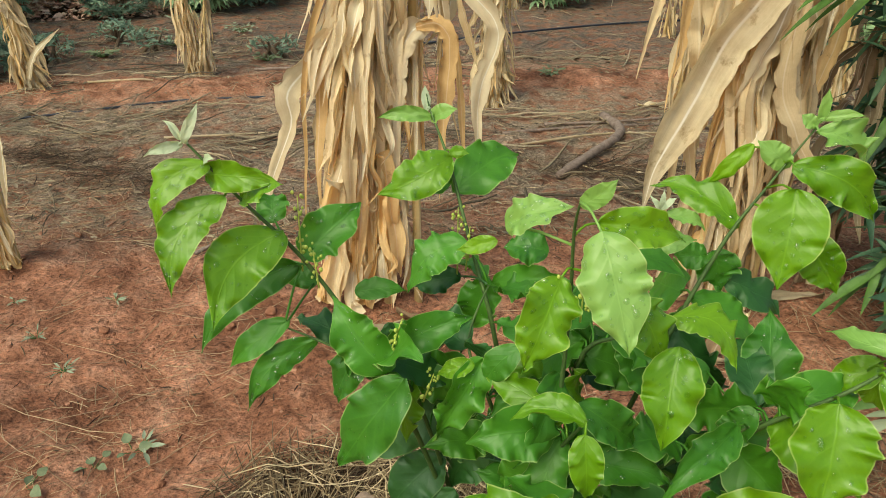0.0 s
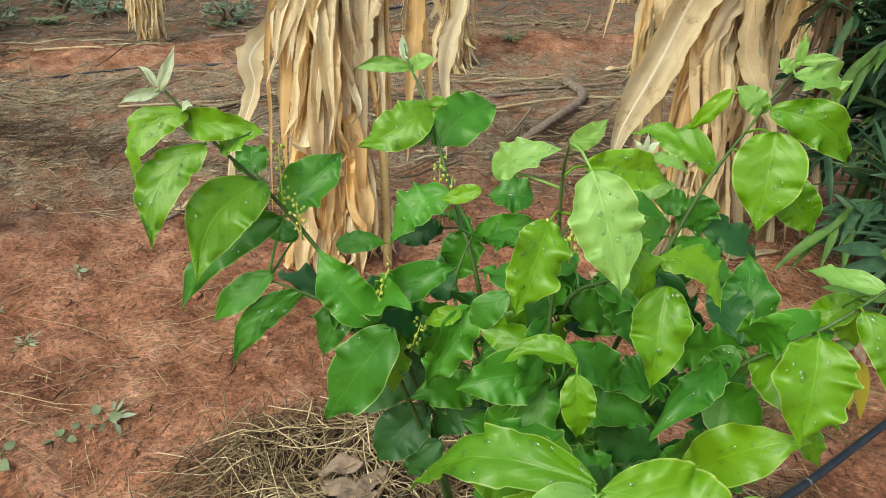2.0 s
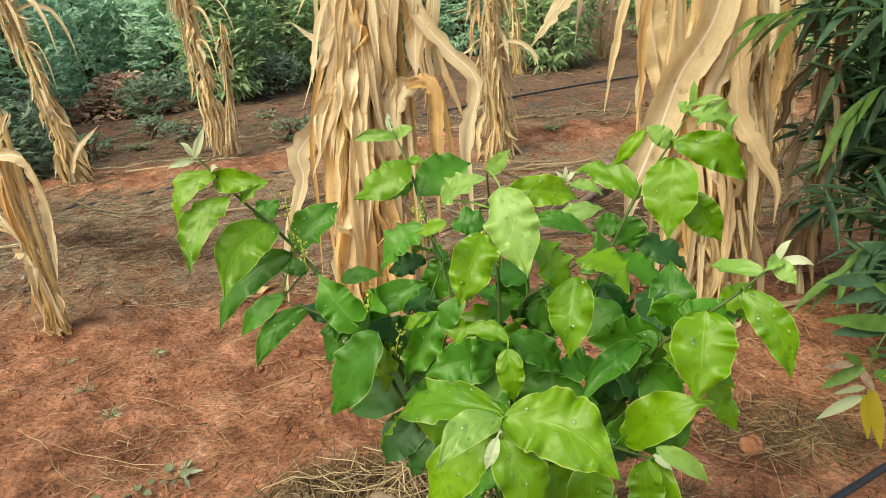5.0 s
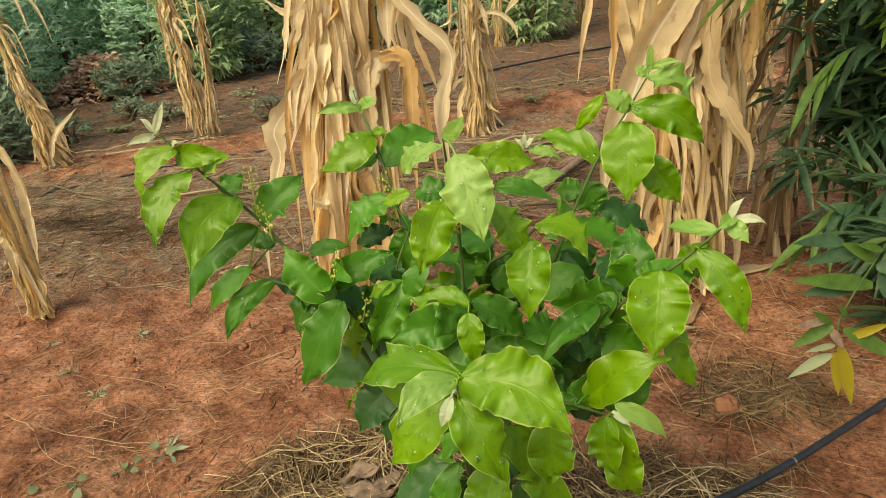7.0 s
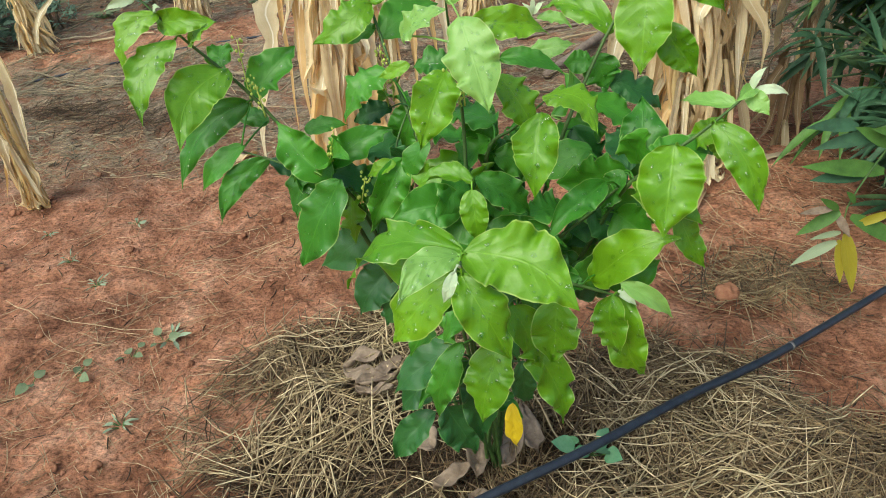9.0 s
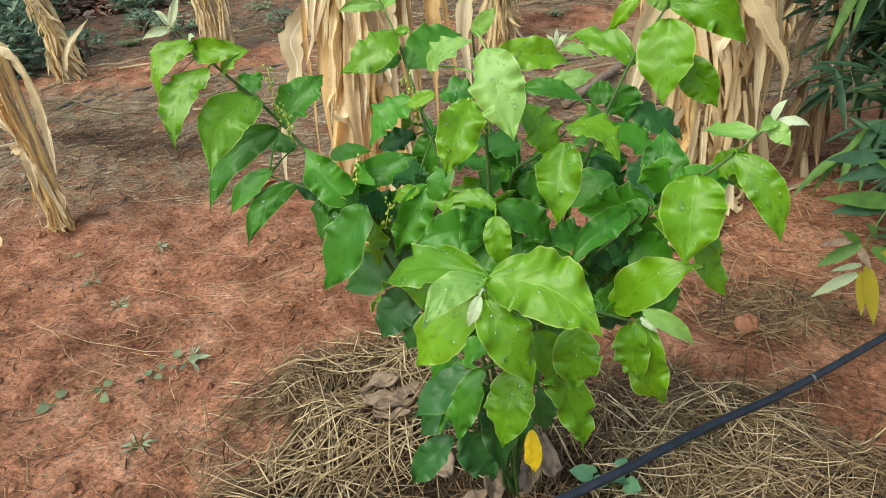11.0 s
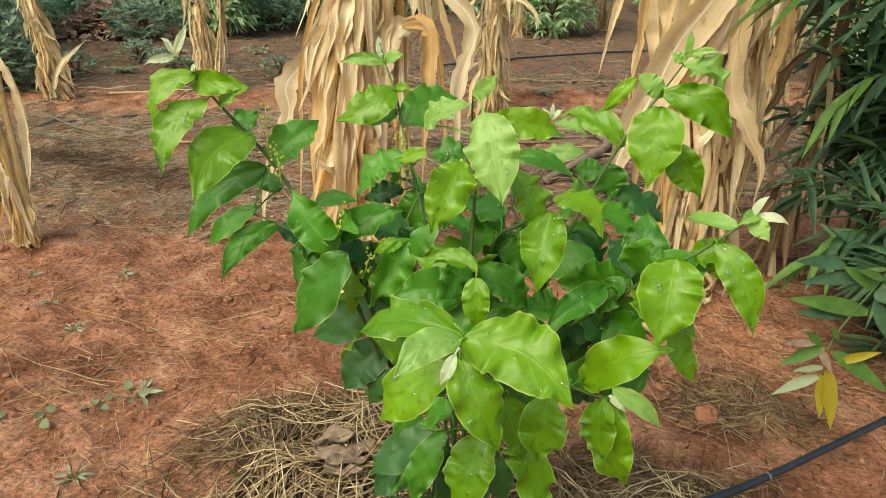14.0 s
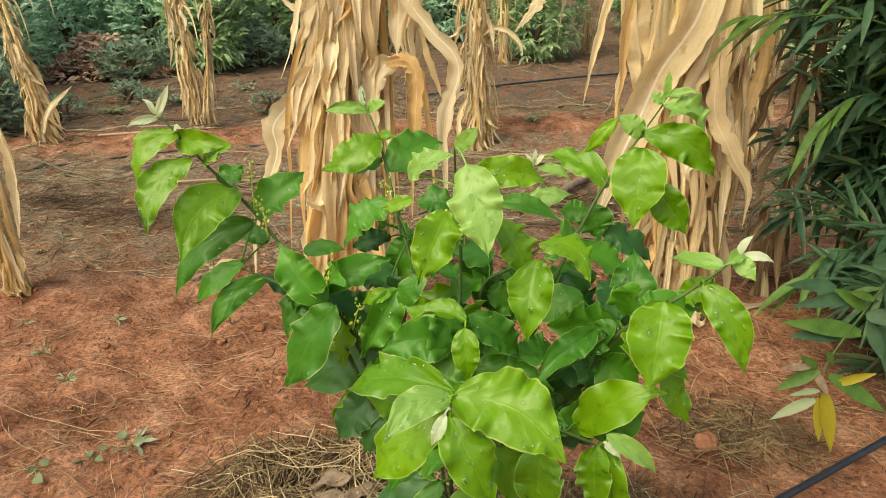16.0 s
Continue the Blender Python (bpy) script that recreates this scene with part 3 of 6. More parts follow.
FRONT = [
    ("lush", (0.016, -0.36, 0.732), (-0.116, -0.31, 0.668), 0.043, 10, 0.07),
    ("pale", (0.016, -0.37, 0.733), (-0.035, -0.412, 0.712), 0.031, -8, 0.13),
    ("lush", (0.002, -0.34, 0.689), (-0.066, -0.35, 0.615), 0.056, 6, 0),
    ("young", (0.024, -0.37, 0.735), (0.120, -0.4, 0.7), 0.066, 4, -0.13),
    ("young", (0.019, -0.38, 0.717), (0.059, -0.4, 0.641), 0.046, 6, 0),
    ("pale", (0.018, -0.37, 0.719), (0.045, -0.37, 0.707), 0.016, 0),
    ("bud", (0.021, -0.42, 0.749), (0.011, -0.43, 0.725), 0.011, 0),
    ("lush", (0.1, -0.3, 0.63), (0.097, -0.31, 0.56), 0.051, 0),
    ("lush", (0.046, -0.25, 0.583), (0.08, -0.26, 0.51), 0.048, 0),
]
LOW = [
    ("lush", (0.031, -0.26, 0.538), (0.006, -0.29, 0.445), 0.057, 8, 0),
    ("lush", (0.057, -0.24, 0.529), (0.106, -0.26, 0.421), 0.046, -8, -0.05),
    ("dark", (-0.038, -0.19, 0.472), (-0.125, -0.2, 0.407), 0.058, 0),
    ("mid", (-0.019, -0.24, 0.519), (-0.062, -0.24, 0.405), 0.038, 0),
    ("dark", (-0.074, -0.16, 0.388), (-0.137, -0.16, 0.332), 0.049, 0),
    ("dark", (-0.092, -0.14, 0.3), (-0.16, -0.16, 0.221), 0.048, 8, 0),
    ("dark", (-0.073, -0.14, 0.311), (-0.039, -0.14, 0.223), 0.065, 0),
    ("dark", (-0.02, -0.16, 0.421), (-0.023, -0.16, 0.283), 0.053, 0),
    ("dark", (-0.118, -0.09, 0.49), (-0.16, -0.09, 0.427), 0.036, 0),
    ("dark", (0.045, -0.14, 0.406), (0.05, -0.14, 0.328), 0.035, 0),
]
SMALL = [
    ("yellow", (0.036, -0.22, 0.402), (0.031, -0.22, 0.325), 0.024, 0),
    ("young", (0.012, -0.24, 0.729), (0.018, -0.257, 0.676), 0.030, 5, 0),
    ("young", (0.012, -0.23, 0.733), (-0.05, -0.224, 0.73), 0.029, 8, 0.12),
    ("mid", (0.01, -0.18, 0.714), (0.068, -0.16, 0.658), 0.041, 10, 0),
    ("brown", (-0.166, -0.06, 0.672), (-0.176, -0.06, 0.619), 0.027, 0),
    ("mid", (-0.033, -0.09, 0.598), (-0.112, -0.09, 0.571), 0.054, 0),
    ("dark", (-0.058, -0.04, 0.59), (-0.008, -0.04, 0.54), 0.056, 0),
]
LEFT_STEM = [(-0.175, -0.13, 0.679), (-0.221, -0.11, 0.721), (-0.262, -0.1, 0.78), (-0.286, -0.12, 0.829), (-0.327, -0.13, 0.876), (-0.347, -0.14, 0.914), (-0.364, -0.14, 0.932)]
LEFT_LOW_STEM = [(-0.156, -0.1, 0.628), (-0.175, -0.13, 0.679), (-0.229, -0.14, 0.717), (-0.287, -0.14, 0.738)]
CENTRE_LEFT_STEM = [(-0.062, -0.1, 0.587), (-0.094, -0.11, 0.681), (-0.109, -0.08, 0.707), (-0.091, -0.04, 0.749)]
TOP_STEM = [(-0.071, -0.06, 0.669), (-0.103, -0.02, 0.741), (-0.132, 0.03, 0.804), (-0.154, 0.07, 0.854), (-0.182, 0.11, 0.889), (-0.188, 0.115, 0.912)]
CENTRE_STEM = [(-0.011, -0.16, 0.628), (-0.007, -0.14, 0.719), (-0.007, -0.14, 0.812), (-0.011, -0.15, 0.874), (-0.008, -0.17, 0.91)]
CENTRE_TIP_STEM = [(0.002, -0.09, 0.69), (0.037, -0.09, 0.724), (0.071, -0.12, 0.766), (0.093, -0.13, 0.789)]
RIGHT_STEM = [(0.082, -0.06, 0.659), (0.131, -0.01, 0.756), (0.158, 0.01, 0.813), (0.18, 0.02, 0.845), (0.205, 0.04, 0.877), (0.229, 0.05, 0.914)]
RIGHT_IN_STEM = [(0.07, -0.12, 0.563), (0.13, -0.14, 0.633), (0.165, -0.15, 0.681), (0.191, -0.14, 0.69)]
RIGHT_LOW_STEM = [(0.156, -0.14, 0.648), (0.184, -0.15, 0.691), (0.228, -0.16, 0.732), (0.262, -0.15, 0.754), (0.29, -0.14, 0.776), (0.305, -0.14, 0.791)]
RIGHT_HANG_STEM = [(0.052, -0.16, 0.552), (0.109, -0.19, 0.574), (0.139, -0.22, 0.588), (0.162, -0.26, 0.608), (0.174, -0.26, 0.608)]
FRONT_STEM = [(-0.015, -0.18, 0.43), (-0.003, -0.26, 0.582), (0.011, -0.33, 0.676), (0.017, -0.37, 0.728), (0.024, -0.41, 0.747)]
LOW_STEM = [(-0.065, -0.08, 0.203), (-0.052, -0.12, 0.329), (-0.034, -0.18, 0.468), (0.025, -0.23, 0.52)]
SMALL_STEM = [(-0.013, -0.14, 0.582), (-0.003, -0.17, 0.65), (0.01, -0.22, 0.722), (0.013, -0.23, 0.738)]
RACEMES = [
    ((-0.282, -0.09, 0.775), (-0.28, -0.09, 0.861)),
    ((-0.258, -0.11, 0.769), (-0.261, -0.11, 0.812)),
    ((-0.133, 0.01, 0.728), (-0.133, 0.01, 0.816)),
    ((-0.185, -0.13, 0.698), (-0.167, -0.13, 0.755)),
    ((-0.145, -0.14, 0.662), (-0.134, -0.14, 0.699)),
    ((-0.003, -0.16, 0.792), (-0.017, -0.16, 0.828)),
    ((0.002, -0.17, 0.796), (0.002, -0.17, 0.836)),
    ((0.074, -0.16, 0.771), (0.068, -0.16, 0.803)),
    ((-0.122, -0.0, 0.741), (-0.118, 0.0, 0.798)),
]

# ---- dry leaves of the near corn: kind, width, twist, run ----
CENTRE_CORN_A = [
    ("cream", 0.090, 0, [(-0.487, 1.1, 0.809), (-0.601, 1.1, 0.779), (-0.7, 1.1, 0.679), (-0.75, 1.1, 0.617), (-0.753, 1.1, 0.531), (-0.815, 1.1, 0.384), (-0.855, 1.1, 0.248), (-0.872, 1.1, 0.105)]),
    ("orange", 0.081, 10, [(-0.63, 1.1, 0.817), (-0.672, 1.1, 0.635), (-0.695, 1.1, 0.382), (-0.718, 1.1, 0.106)]),
    ("cream", 0.072, -20, [(-0.58, 1.1, 0.782), (-0.629, 1.1, 0.51), (-0.644, 1.1, 0.247), (-0.666, 1.1, 0.033)]),
    ("orange", 0.079, 15, [(-0.533, 1.1, 0.779), (-0.554, 1.1, 0.507), (-0.605, 1.1, 0.227), (-0.611, 1.1, 0.002)]),
    ("cream", 0.071, 30, [(-0.469, 1.1, 0.743), (-0.478, 1.1, 0.523), (-0.491, 1.1, 0.245), (-0.531, 1.1, 0.065)]),
]
CENTRE_CORN_B = [
    ("cream", 0.078, -10, [(-0.452, 1.1, 0.6), (-0.449, 1.1, 0.7), (-0.42, 1.1, 0.78), (-0.37, 1.1, 0.812), (-0.335, 1.09, 0.806)]),
    ("orange", 0.056, -5, [(-0.4, 1.1, 0.802), (-0.345, 1.09, 0.814), (-0.312, 1.085, 0.775), (-0.316, 1.09, 0.68), (-0.33, 1.1, 0.54), (-0.34, 1.1, 0.34)]),
    ("cream", 0.062, 0, [(-0.392, 1.1, 1.132), (-0.351, 1.1, 0.999), (-0.274, 1.1, 0.897), (-0.203, 1.1, 0.824), (-0.195, 1.1, 0.765), (-0.228, 1.1, 0.675), (-0.24, 1.1, 0.592), (-0.236, 1.1, 0.497), (-0.232, 1.1, 0.354)]),
    ("cream", 0.080, 20, [(-0.54, 1.1, 1.2), (-0.549, 1.1, 0.999), (-0.52, 1.1, 0.874), (-0.465, 1.1, 0.751), (-0.449, 1.1, 0.626)]),
    ("cream", 0.081, -15, [(-0.607, 1.1, 1.178), (-0.615, 1.1, 0.973), (-0.663, 1.1, 0.867), (-0.684, 1.1, 0.779)]),
]
CENTRE_CORN_C = [
    ("cream", 0.041, 0, [(-0.485, 1.1, 1.139), (-0.567, 1.1, 1.015), (-0.643, 1.1, 0.95), (-0.716, 1.1, 0.998)]),
    ("cream", 0.053, 30, [(-0.277, 1.1, 1.177), (-0.303, 1.1, 0.996), (-0.335, 1.1, 0.894), (-0.331, 1.1, 0.8), (-0.362, 1.1, 0.73)]),
    ("cream", 0.070, -25, [(-0.381, 1.1, 1.159), (-0.426, 1.1, 0.975), (-0.43, 1.1, 0.822), (-0.46, 1.1, 0.677)]),
    ("cream", 0.091, 0, [(-0.472, 1.1, 1.18), (-0.506, 1.1, 0.981), (-0.593, 1.1, 0.831), (-0.672, 1.1, 0.652), (-0.712, 1.1, 0.512)]),
    ("cream", 0.077, 10, [(-0.515, 1.1, 1.156), (-0.504, 1.1, 0.996), (-0.506, 1.1, 0.858), (-0.543, 1.1, 0.697)]),
]
CENTRE_CORN_D = [
    ("cream", 0.065, 25, [(-0.505, 1.1, 0.794), (-0.552, 1.1, 0.821), (-0.598, 1.1, 0.799), (-0.642, 1.1, 0.735), (-0.664, 1.1, 0.634)]),
    ("tan", 0.061, 0, [(-0.509, 1.1, 0.628), (-0.539, 1.1, 0.453), (-0.543, 1.1, 0.246), (-0.573, 1.1, 0.065)]),
]
RIGHT_CORN_A = [
    ("pale", 0.122, 0, [(0.467, 1.15, 1.073), (0.43, 1.15, 0.911), (0.354, 1.15, 0.784), (0.309, 1.15, 0.655), (0.266, 1.15, 0.543), (0.23, 1.15, 0.443), (0.215, 1.15, 0.328)]),
    ("cream", 0.084, 25, [(0.484, 1.15, 0.907), (0.452, 1.15, 0.779), (0.418, 1.15, 0.674), (0.363, 1.15, 0.531)]),
    ("tan", 0.1, -10, [(0.274, 1.25, 1.102), (0.282, 1.25, 0.897), (0.304, 1.23, 0.775), (0.299, 1.23, 0.613)]),
    ("cream", 0.076, 10, [(0.348, 1.25, 1.068), (0.351, 1.25, 0.816), (0.35, 1.25, 0.572), (0.365, 1.25, 0.231)]),
    ("tan", 0.068, -20, [(0.398, 1.15, 0.611), (0.425, 1.15, 0.429), (0.426, 1.15, 0.198)]),
]
RIGHT_CORN_B = [
    ("tan", 0.071, 20, [(0.446, 1.15, 0.609), (0.486, 1.15, 0.427), (0.475, 1.15, 0.234)]),
    ("orange", 0.066, 0, [(0.379, 1.15, 0.531), (0.369, 1.15, 0.343), (0.395, 1.15, 0.161)]),
    ("tan", 0.066, 0, [(0.524, 1.15, 1.015), (0.504, 1.15, 0.805), (0.507, 1.15, 0.669), (0.568, 1.15, 0.553), (0.622, 1.15, 0.457), (0.623, 1.15, 0.335)]),
    ("tan", 0.057, 25, [(0.591, 1.25, 0.905), (0.588, 1.25, 0.724), (0.582, 1.25, 0.426)]),
    ("grey", 0.042, 0, [(0.543, 1.2, 0.544), (0.571, 1.2, 0.442), (0.576, 1.2, 0.32)]),
    ("orange", 0.066, -20, [(0.608, 1.27, 0.99), (0.643, 1.27, 0.795), (0.598, 1.27, 0.549)]),
]
RIGHT_CORN_C = [
    ("tan", 0.034, 0, [(0.36, 1.2, 1.2), (0.26, 1.15, 1.14), (0.206, 1.12, 0.979), (0.186, 1.12, 0.893), (0.166, 1.12, 0.803), (0.15, 1.12, 0.69)]),
    ("orange", 0.04, 20, [(0.38, 1.2, 1.22), (0.3, 1.16, 1.16), (0.26, 1.14, 0.99), (0.245, 1.14, 0.86), (0.252, 1.14, 0.76), (0.238, 1.14, 0.68)]),
    ("pale", 0.022, 30, [(0.36, 1.2, 1.25), (0.2, 1.16, 1.3), (0.11, 1.14, 1.15), (0.088, 1.13, 0.99), (0.079, 1.13, 0.93), (0.072, 1.13, 0.86)]),
    ("pale", 0.061, 0, [(0.38, 1.2, 1.24), (0.25, 1.17, 1.25), (0.11, 1.15, 1.076), (0.057, 1.15, 1.009), (0.003, 1.15, 0.938), (-0.045, 1.15, 0.881)]),
    ("tan", 0.082, 15, [(0.399, 1.2, 1.078), (0.422, 1.2, 0.878), (0.409, 1.2, 0.695), (0.448, 1.2, 0.514)]),
    ("pale", 0.061, -15, [(0.488, 1.21, 0.782), (0.511, 1.21, 0.871), (0.564, 1.21, 0.838), (0.541, 1.21, 0.749)]),
    ("tan", 0.057, 0, [(0.297, 1.2, 0.587), (0.334, 1.2, 0.415), (0.327, 1.2, 0.195)]),
]
LEFT_CORN_A = [
    ("pale", 0.05, 0, [(-1.80, 1.06, 0.635), (-1.735, 1.06, 0.66), (-1.672, 1.06, 0.645), (-1.642, 1.06, 0.57), (-1.637, 1.06, 0.46), (-1.66, 1.06, 0.31), (-1.68, 1.06, 0.22)]),
    ("cream", 0.03, 0, [(-1.69, 1.08, 0.79), (-1.752, 1.08, 0.71), (-1.807, 1.08, 0.642)]),
    ("pale", 0.052, 20, [(-1.903, 1.07, 0.592), (-1.885, 1.07, 0.514), (-1.832, 1.07, 0.434), (-1.789, 1.07, 0.352)]),
    ("pale", 0.05, 0, [(-1.815, 1.06, 0.321), (-1.764, 1.05, 0.316), (-1.755, 1.05, 0.25), (-1.765, 1.05, 0.182)]),
]
LEFT_CORN_B = [
    ("tan", 0.019, 0, [(-1.88, 1.07, 0.46), (-1.93, 1.06, 0.417), (-1.958, 1.05, 0.293), (-1.985, 1.0, 0.162), (-1.94, 0.97, 0.06), (-1.9, 0.94, 0.02), (-1.95, 0.86, 0.01), (-2.02, 0.83, 0.008)]),
    ("tan", 0.018, 0, [(-1.993, 1.05, 0.484), (-1.871, 1.05, 0.425), (-1.747, 1.05, 0.371)]),
    ("tan", 0.03, 0, [(-1.702, 1.1, 0.618), (-1.679, 1.1, 0.524), (-1.67, 1.1, 0.418)]),
]

# ---- the leafy shrub ----
OPEN_SIDE = np.array((0.1, -0.9, 1.1))
WET = ("young", "lush", "mid", "pale")


def leaf_blade(base, tip, width, roll, rng, stem=None, bow=None):
    """An ovate, pointed leaf with a wavy rim, creased along its midrib; a short stalk joins it to its stem."""
    base, tip = np.array(base), np.array(tip)
    a = unit(tip - base)
    base, tip = base - a * 0.03 * np.linalg.norm(tip - base), tip + a * 0.03 * np.linalg.norm(tip - base)
    ln = np.linalg.norm(tip - base)
    if roll == 0 and width > 0.024:
        roll = rng.uniform(-14, 14) if width > 0.056 else rng.uniform(-24, 24)
    width = width / max(0.75, math.cos(radians(roll)))
    facing = unit(unit(OPEN_SIDE - base) + np.array((0, 0, 0.45)))
    f = unit(facing - (facing @ a) * a)
    s = np.cross(a, f)
    c, d = math.cos(radians(roll)), math.sin(radians(roll))
    f, s = c * f + d * s, c * s - d * f
    nu, nv = 40, 12
    u = np.linspace(0, 1, nu + 1)
    full = rng.uniform(0.7, 0.86)
    prof = np.sin(np.pi * np.clip(u, 0, 1) ** full) ** 0.66
    prof *= 1 - rng.uniform(0.65, 0.88) * np.clip((u - 0.66) / 0.34, 0, 1) ** rng.uniform(1.25, 1.7)
    prof = np.maximum(prof / prof.max(), 0.014)
    v = np.linspace(-1, 1, nv + 1)
    U, V = np.meshgrid(u, v, indexing="ij")
    half = 0.5 * width * prof[:, None]
    broad = width > 0.056
    fold = rng.uniform(0.16, 0.36) if broad else rng.uniform(0.22, 0.6)
    arch = rng.uniform(0.04, 0.09 if broad else 0.15) * ln
    frill = rng.uniform(0.5, 1.15) * (0.7 if broad else 1.0) * (0.5 if (bow is not None and abs(bow) > 0.18) or width < 0.033 else 1.0)
    amp = frill * 0.14 * min(width, 0.07)
    ripple = np.zeros_like(U)
    scallop = np.zeros_like(U)
    for sign in (-1, 1):
        k1, k2, p1, p2 = rng.uniform(2.0, 3.4), rng.uniform(4.5, 7.0), rng.uniform(0, 6.28), rng.uniform(0, 6.28)
        on = (V * sign > 0) * np.sin(np.pi * np.clip(U * 1.02, 0, 1)) ** 0.4
        W = U + 0.16 * lattice_noise(U * 4 + p1 * 9, U * 0 + sign * 3, 1.0, 3)
        wave = np.sin(k1 * 6.28 * W + p1) + 0.5 * np.sin(k2 * 6.28 * W + p2)
        ripple = ripple + on * wave * np.abs(V) ** 2.8 * amp * 1.25
        scallop = scallop + on * np.abs(V) ** 3 * frill * (0.016 * np.cos(k1 * 6.28 * W + p1) + 0.022 * np.cos(k2 * 6.28 * W + p2) + 0.014 * np.sin(12 * 6.28 * W + p1))
    end = np.clip((U - 0.62) / 0.38, 0, 1) ** 2
    puff = 0.028 * ln * lattice_noise(U * 4 + rng.uniform(0, 90), V * 1.6, 1.0, 7) * (1 - U) + 0.012 * ln * lattice_noise(U * 9 + rng.uniform(0, 90), V * 3, 1.0, 8)
    keel = np.sqrt(V ** 2 + 0.01) - 0.1
    lift = fold * keel * half - 0.45 * fold * V ** 2 * half + ripple + puff + arch * 4 * U * (1 - U) * (1 - 0.25 * U) + rng.uniform(-0.1, 0.03) * ln * end
    sway = rng.uniform(-0.045, 0.045) * ln * np.sin(np.pi * U) + rng.uniform(-0.09, 0.09) * ln * end
    if bow is not None:
        sway = bow * ln * np.sin(np.pi * U)
    # the blade turns a little about its midrib along its length, and some roll up along one side
    calm = 0.4 if broad else 1.0
    turn = calm * rng.uniform(-0.6, 0.6) * (U - 0.3) + calm * rng.uniform(0, 0.55) * np.sign(rng.uniform(-1, 1)) * np.clip(V * np.sign(rng.uniform(-1, 1)), 0, 1)
    across = V * half * (1 + scallop)
    rise = lift - arch * 4 * U * (1 - U) * (1 - 0.25 * U)
    P = base + a * (U * ln)[..., None] + s * (across * np.cos(turn) - rise * np.sin(turn) + sway)[..., None] + f * (rise * np.cos(turn) + across * np.sin(turn) + lift - rise)[..., None]
    P[..., 2] -= rng.uniform(0, 0.1) * ln * end
    verts = P.reshape(-1, 3).tolist()
    m = nv + 1
    faces = [(i * m + j, (i + 1) * m + j, (i + 1) * m + j + 1, i * m + j + 1) for i in range(nu) for j in range(nv)]
    uvs = np.stack([U, (V + 1) / 2], -1).reshape(-1, 2).tolist()
    if stem is not None:
        st = spline(stem, 30)
        k = int(np.argmin(np.linalg.norm(st - base, axis=1)))
        root = st[k]
        if 0.004 < np.linalg.norm(root - base) < 0.09:
            mid = (root + base) / 2 + np.array((0, 0, 0.004))
            tv, tf = tube(spline([root, mid, base + a * 0.004], 5), 0.0014, 0.0011, 5)
            o = len(verts)
            verts += tv
            faces += [tuple(i + o for i in q) for q in tf]
            uvs += [(0.5, 0.5)] * len(tv)
    return verts, faces, uvs, P, f


def droplets(P, f, rng, count):
    """Flattened drops of rain lying on a leaf."""
    out = []
    nu, nv = P.shape[0] - 1, P.shape[1] - 1
    for _ in range(count):
        i, j = rng.integers(2, nu - 2), rng.integers(1, nv - 1)
        fi, fj = rng.random(2)
        c = (P[i, j] * (1 - fi) + P[i + 1, j] * fi) * (1 - fj) + (P[i, j + 1] * (1 - fi) + P[i + 1, j + 1] * fi) * fj
        e1 = unit(P[i + 1, j] - P[i, j])
        e2 = unit(np.cross(f, e1))
        nrm = unit(np.cross(e1, P[i, j + 1] - P[i, j]))
        if nrm @ f < 0:
            nrm = -nrm
        r = 0.0007 + 0.0028 * rng.random() ** 2
        sx = rng.uniform(0.9, 1.5)
        vs = [c + nrm * r * 0.4]
        for rad, h in ((0.65, 0.3), (1.0, -0.02)):
            for k in range(7):
                g = k * 6.2832 / 7
                vs.append(c + r * rad * (math.cos(g) * sx * e1 + math.sin(g) * e2) + nrm * r * h)
        fs = [(0, 1 + k, 1 + (k + 1) % 7) for k in range(7)]
        fs += [(1 + k, 8 + k, 8 + (k + 1) % 7, 1 + (k + 1) % 7) for k in range(7)]
        out.append((vs, fs))
    return out


def bead(c, r, rng):
    """A small rounded flower bud."""
    bm = bmesh.new()
    bmesh.ops.create_icosphere(bm, subdivisions=1, radius=r)
    q = [tuple(np.array(v.co) * (1, 1, 1.25) + c) for v in bm.verts]
    fs = [tuple(v.index for v in fc.verts) for fc in bm.faces]
    bm.free()
    return q, fs


ROOT = np.array((-0.04, 0.03, 0.0))
shrub = thing("leafy_shrub", "green leafy shrub with wet wavy leaves in straw mulch", "shrub", at=tuple(ROOT))
rng = np.random.default_rng(11)
drops, count = [], 0
BRANCHES = ((LEFT, LEFT_STEM), (LEFT_LOW, LEFT_LOW_STEM), (CENTRE_LEFT, CENTRE_LEFT_STEM), (TOP, TOP_STEM), (CENTRE, CENTRE_STEM),
            (CENTRE_TIP, CENTRE_TIP_STEM), (RIGHT, RIGHT_STEM), (RIGHT_IN, RIGHT_IN_STEM), (RIGHT_LOW, RIGHT_LOW_STEM),
            (RIGHT_HANG, RIGHT_HANG_STEM), (FRONT, FRONT_STEM), (LOW, LOW_STEM), (SMALL, SMALL_STEM))
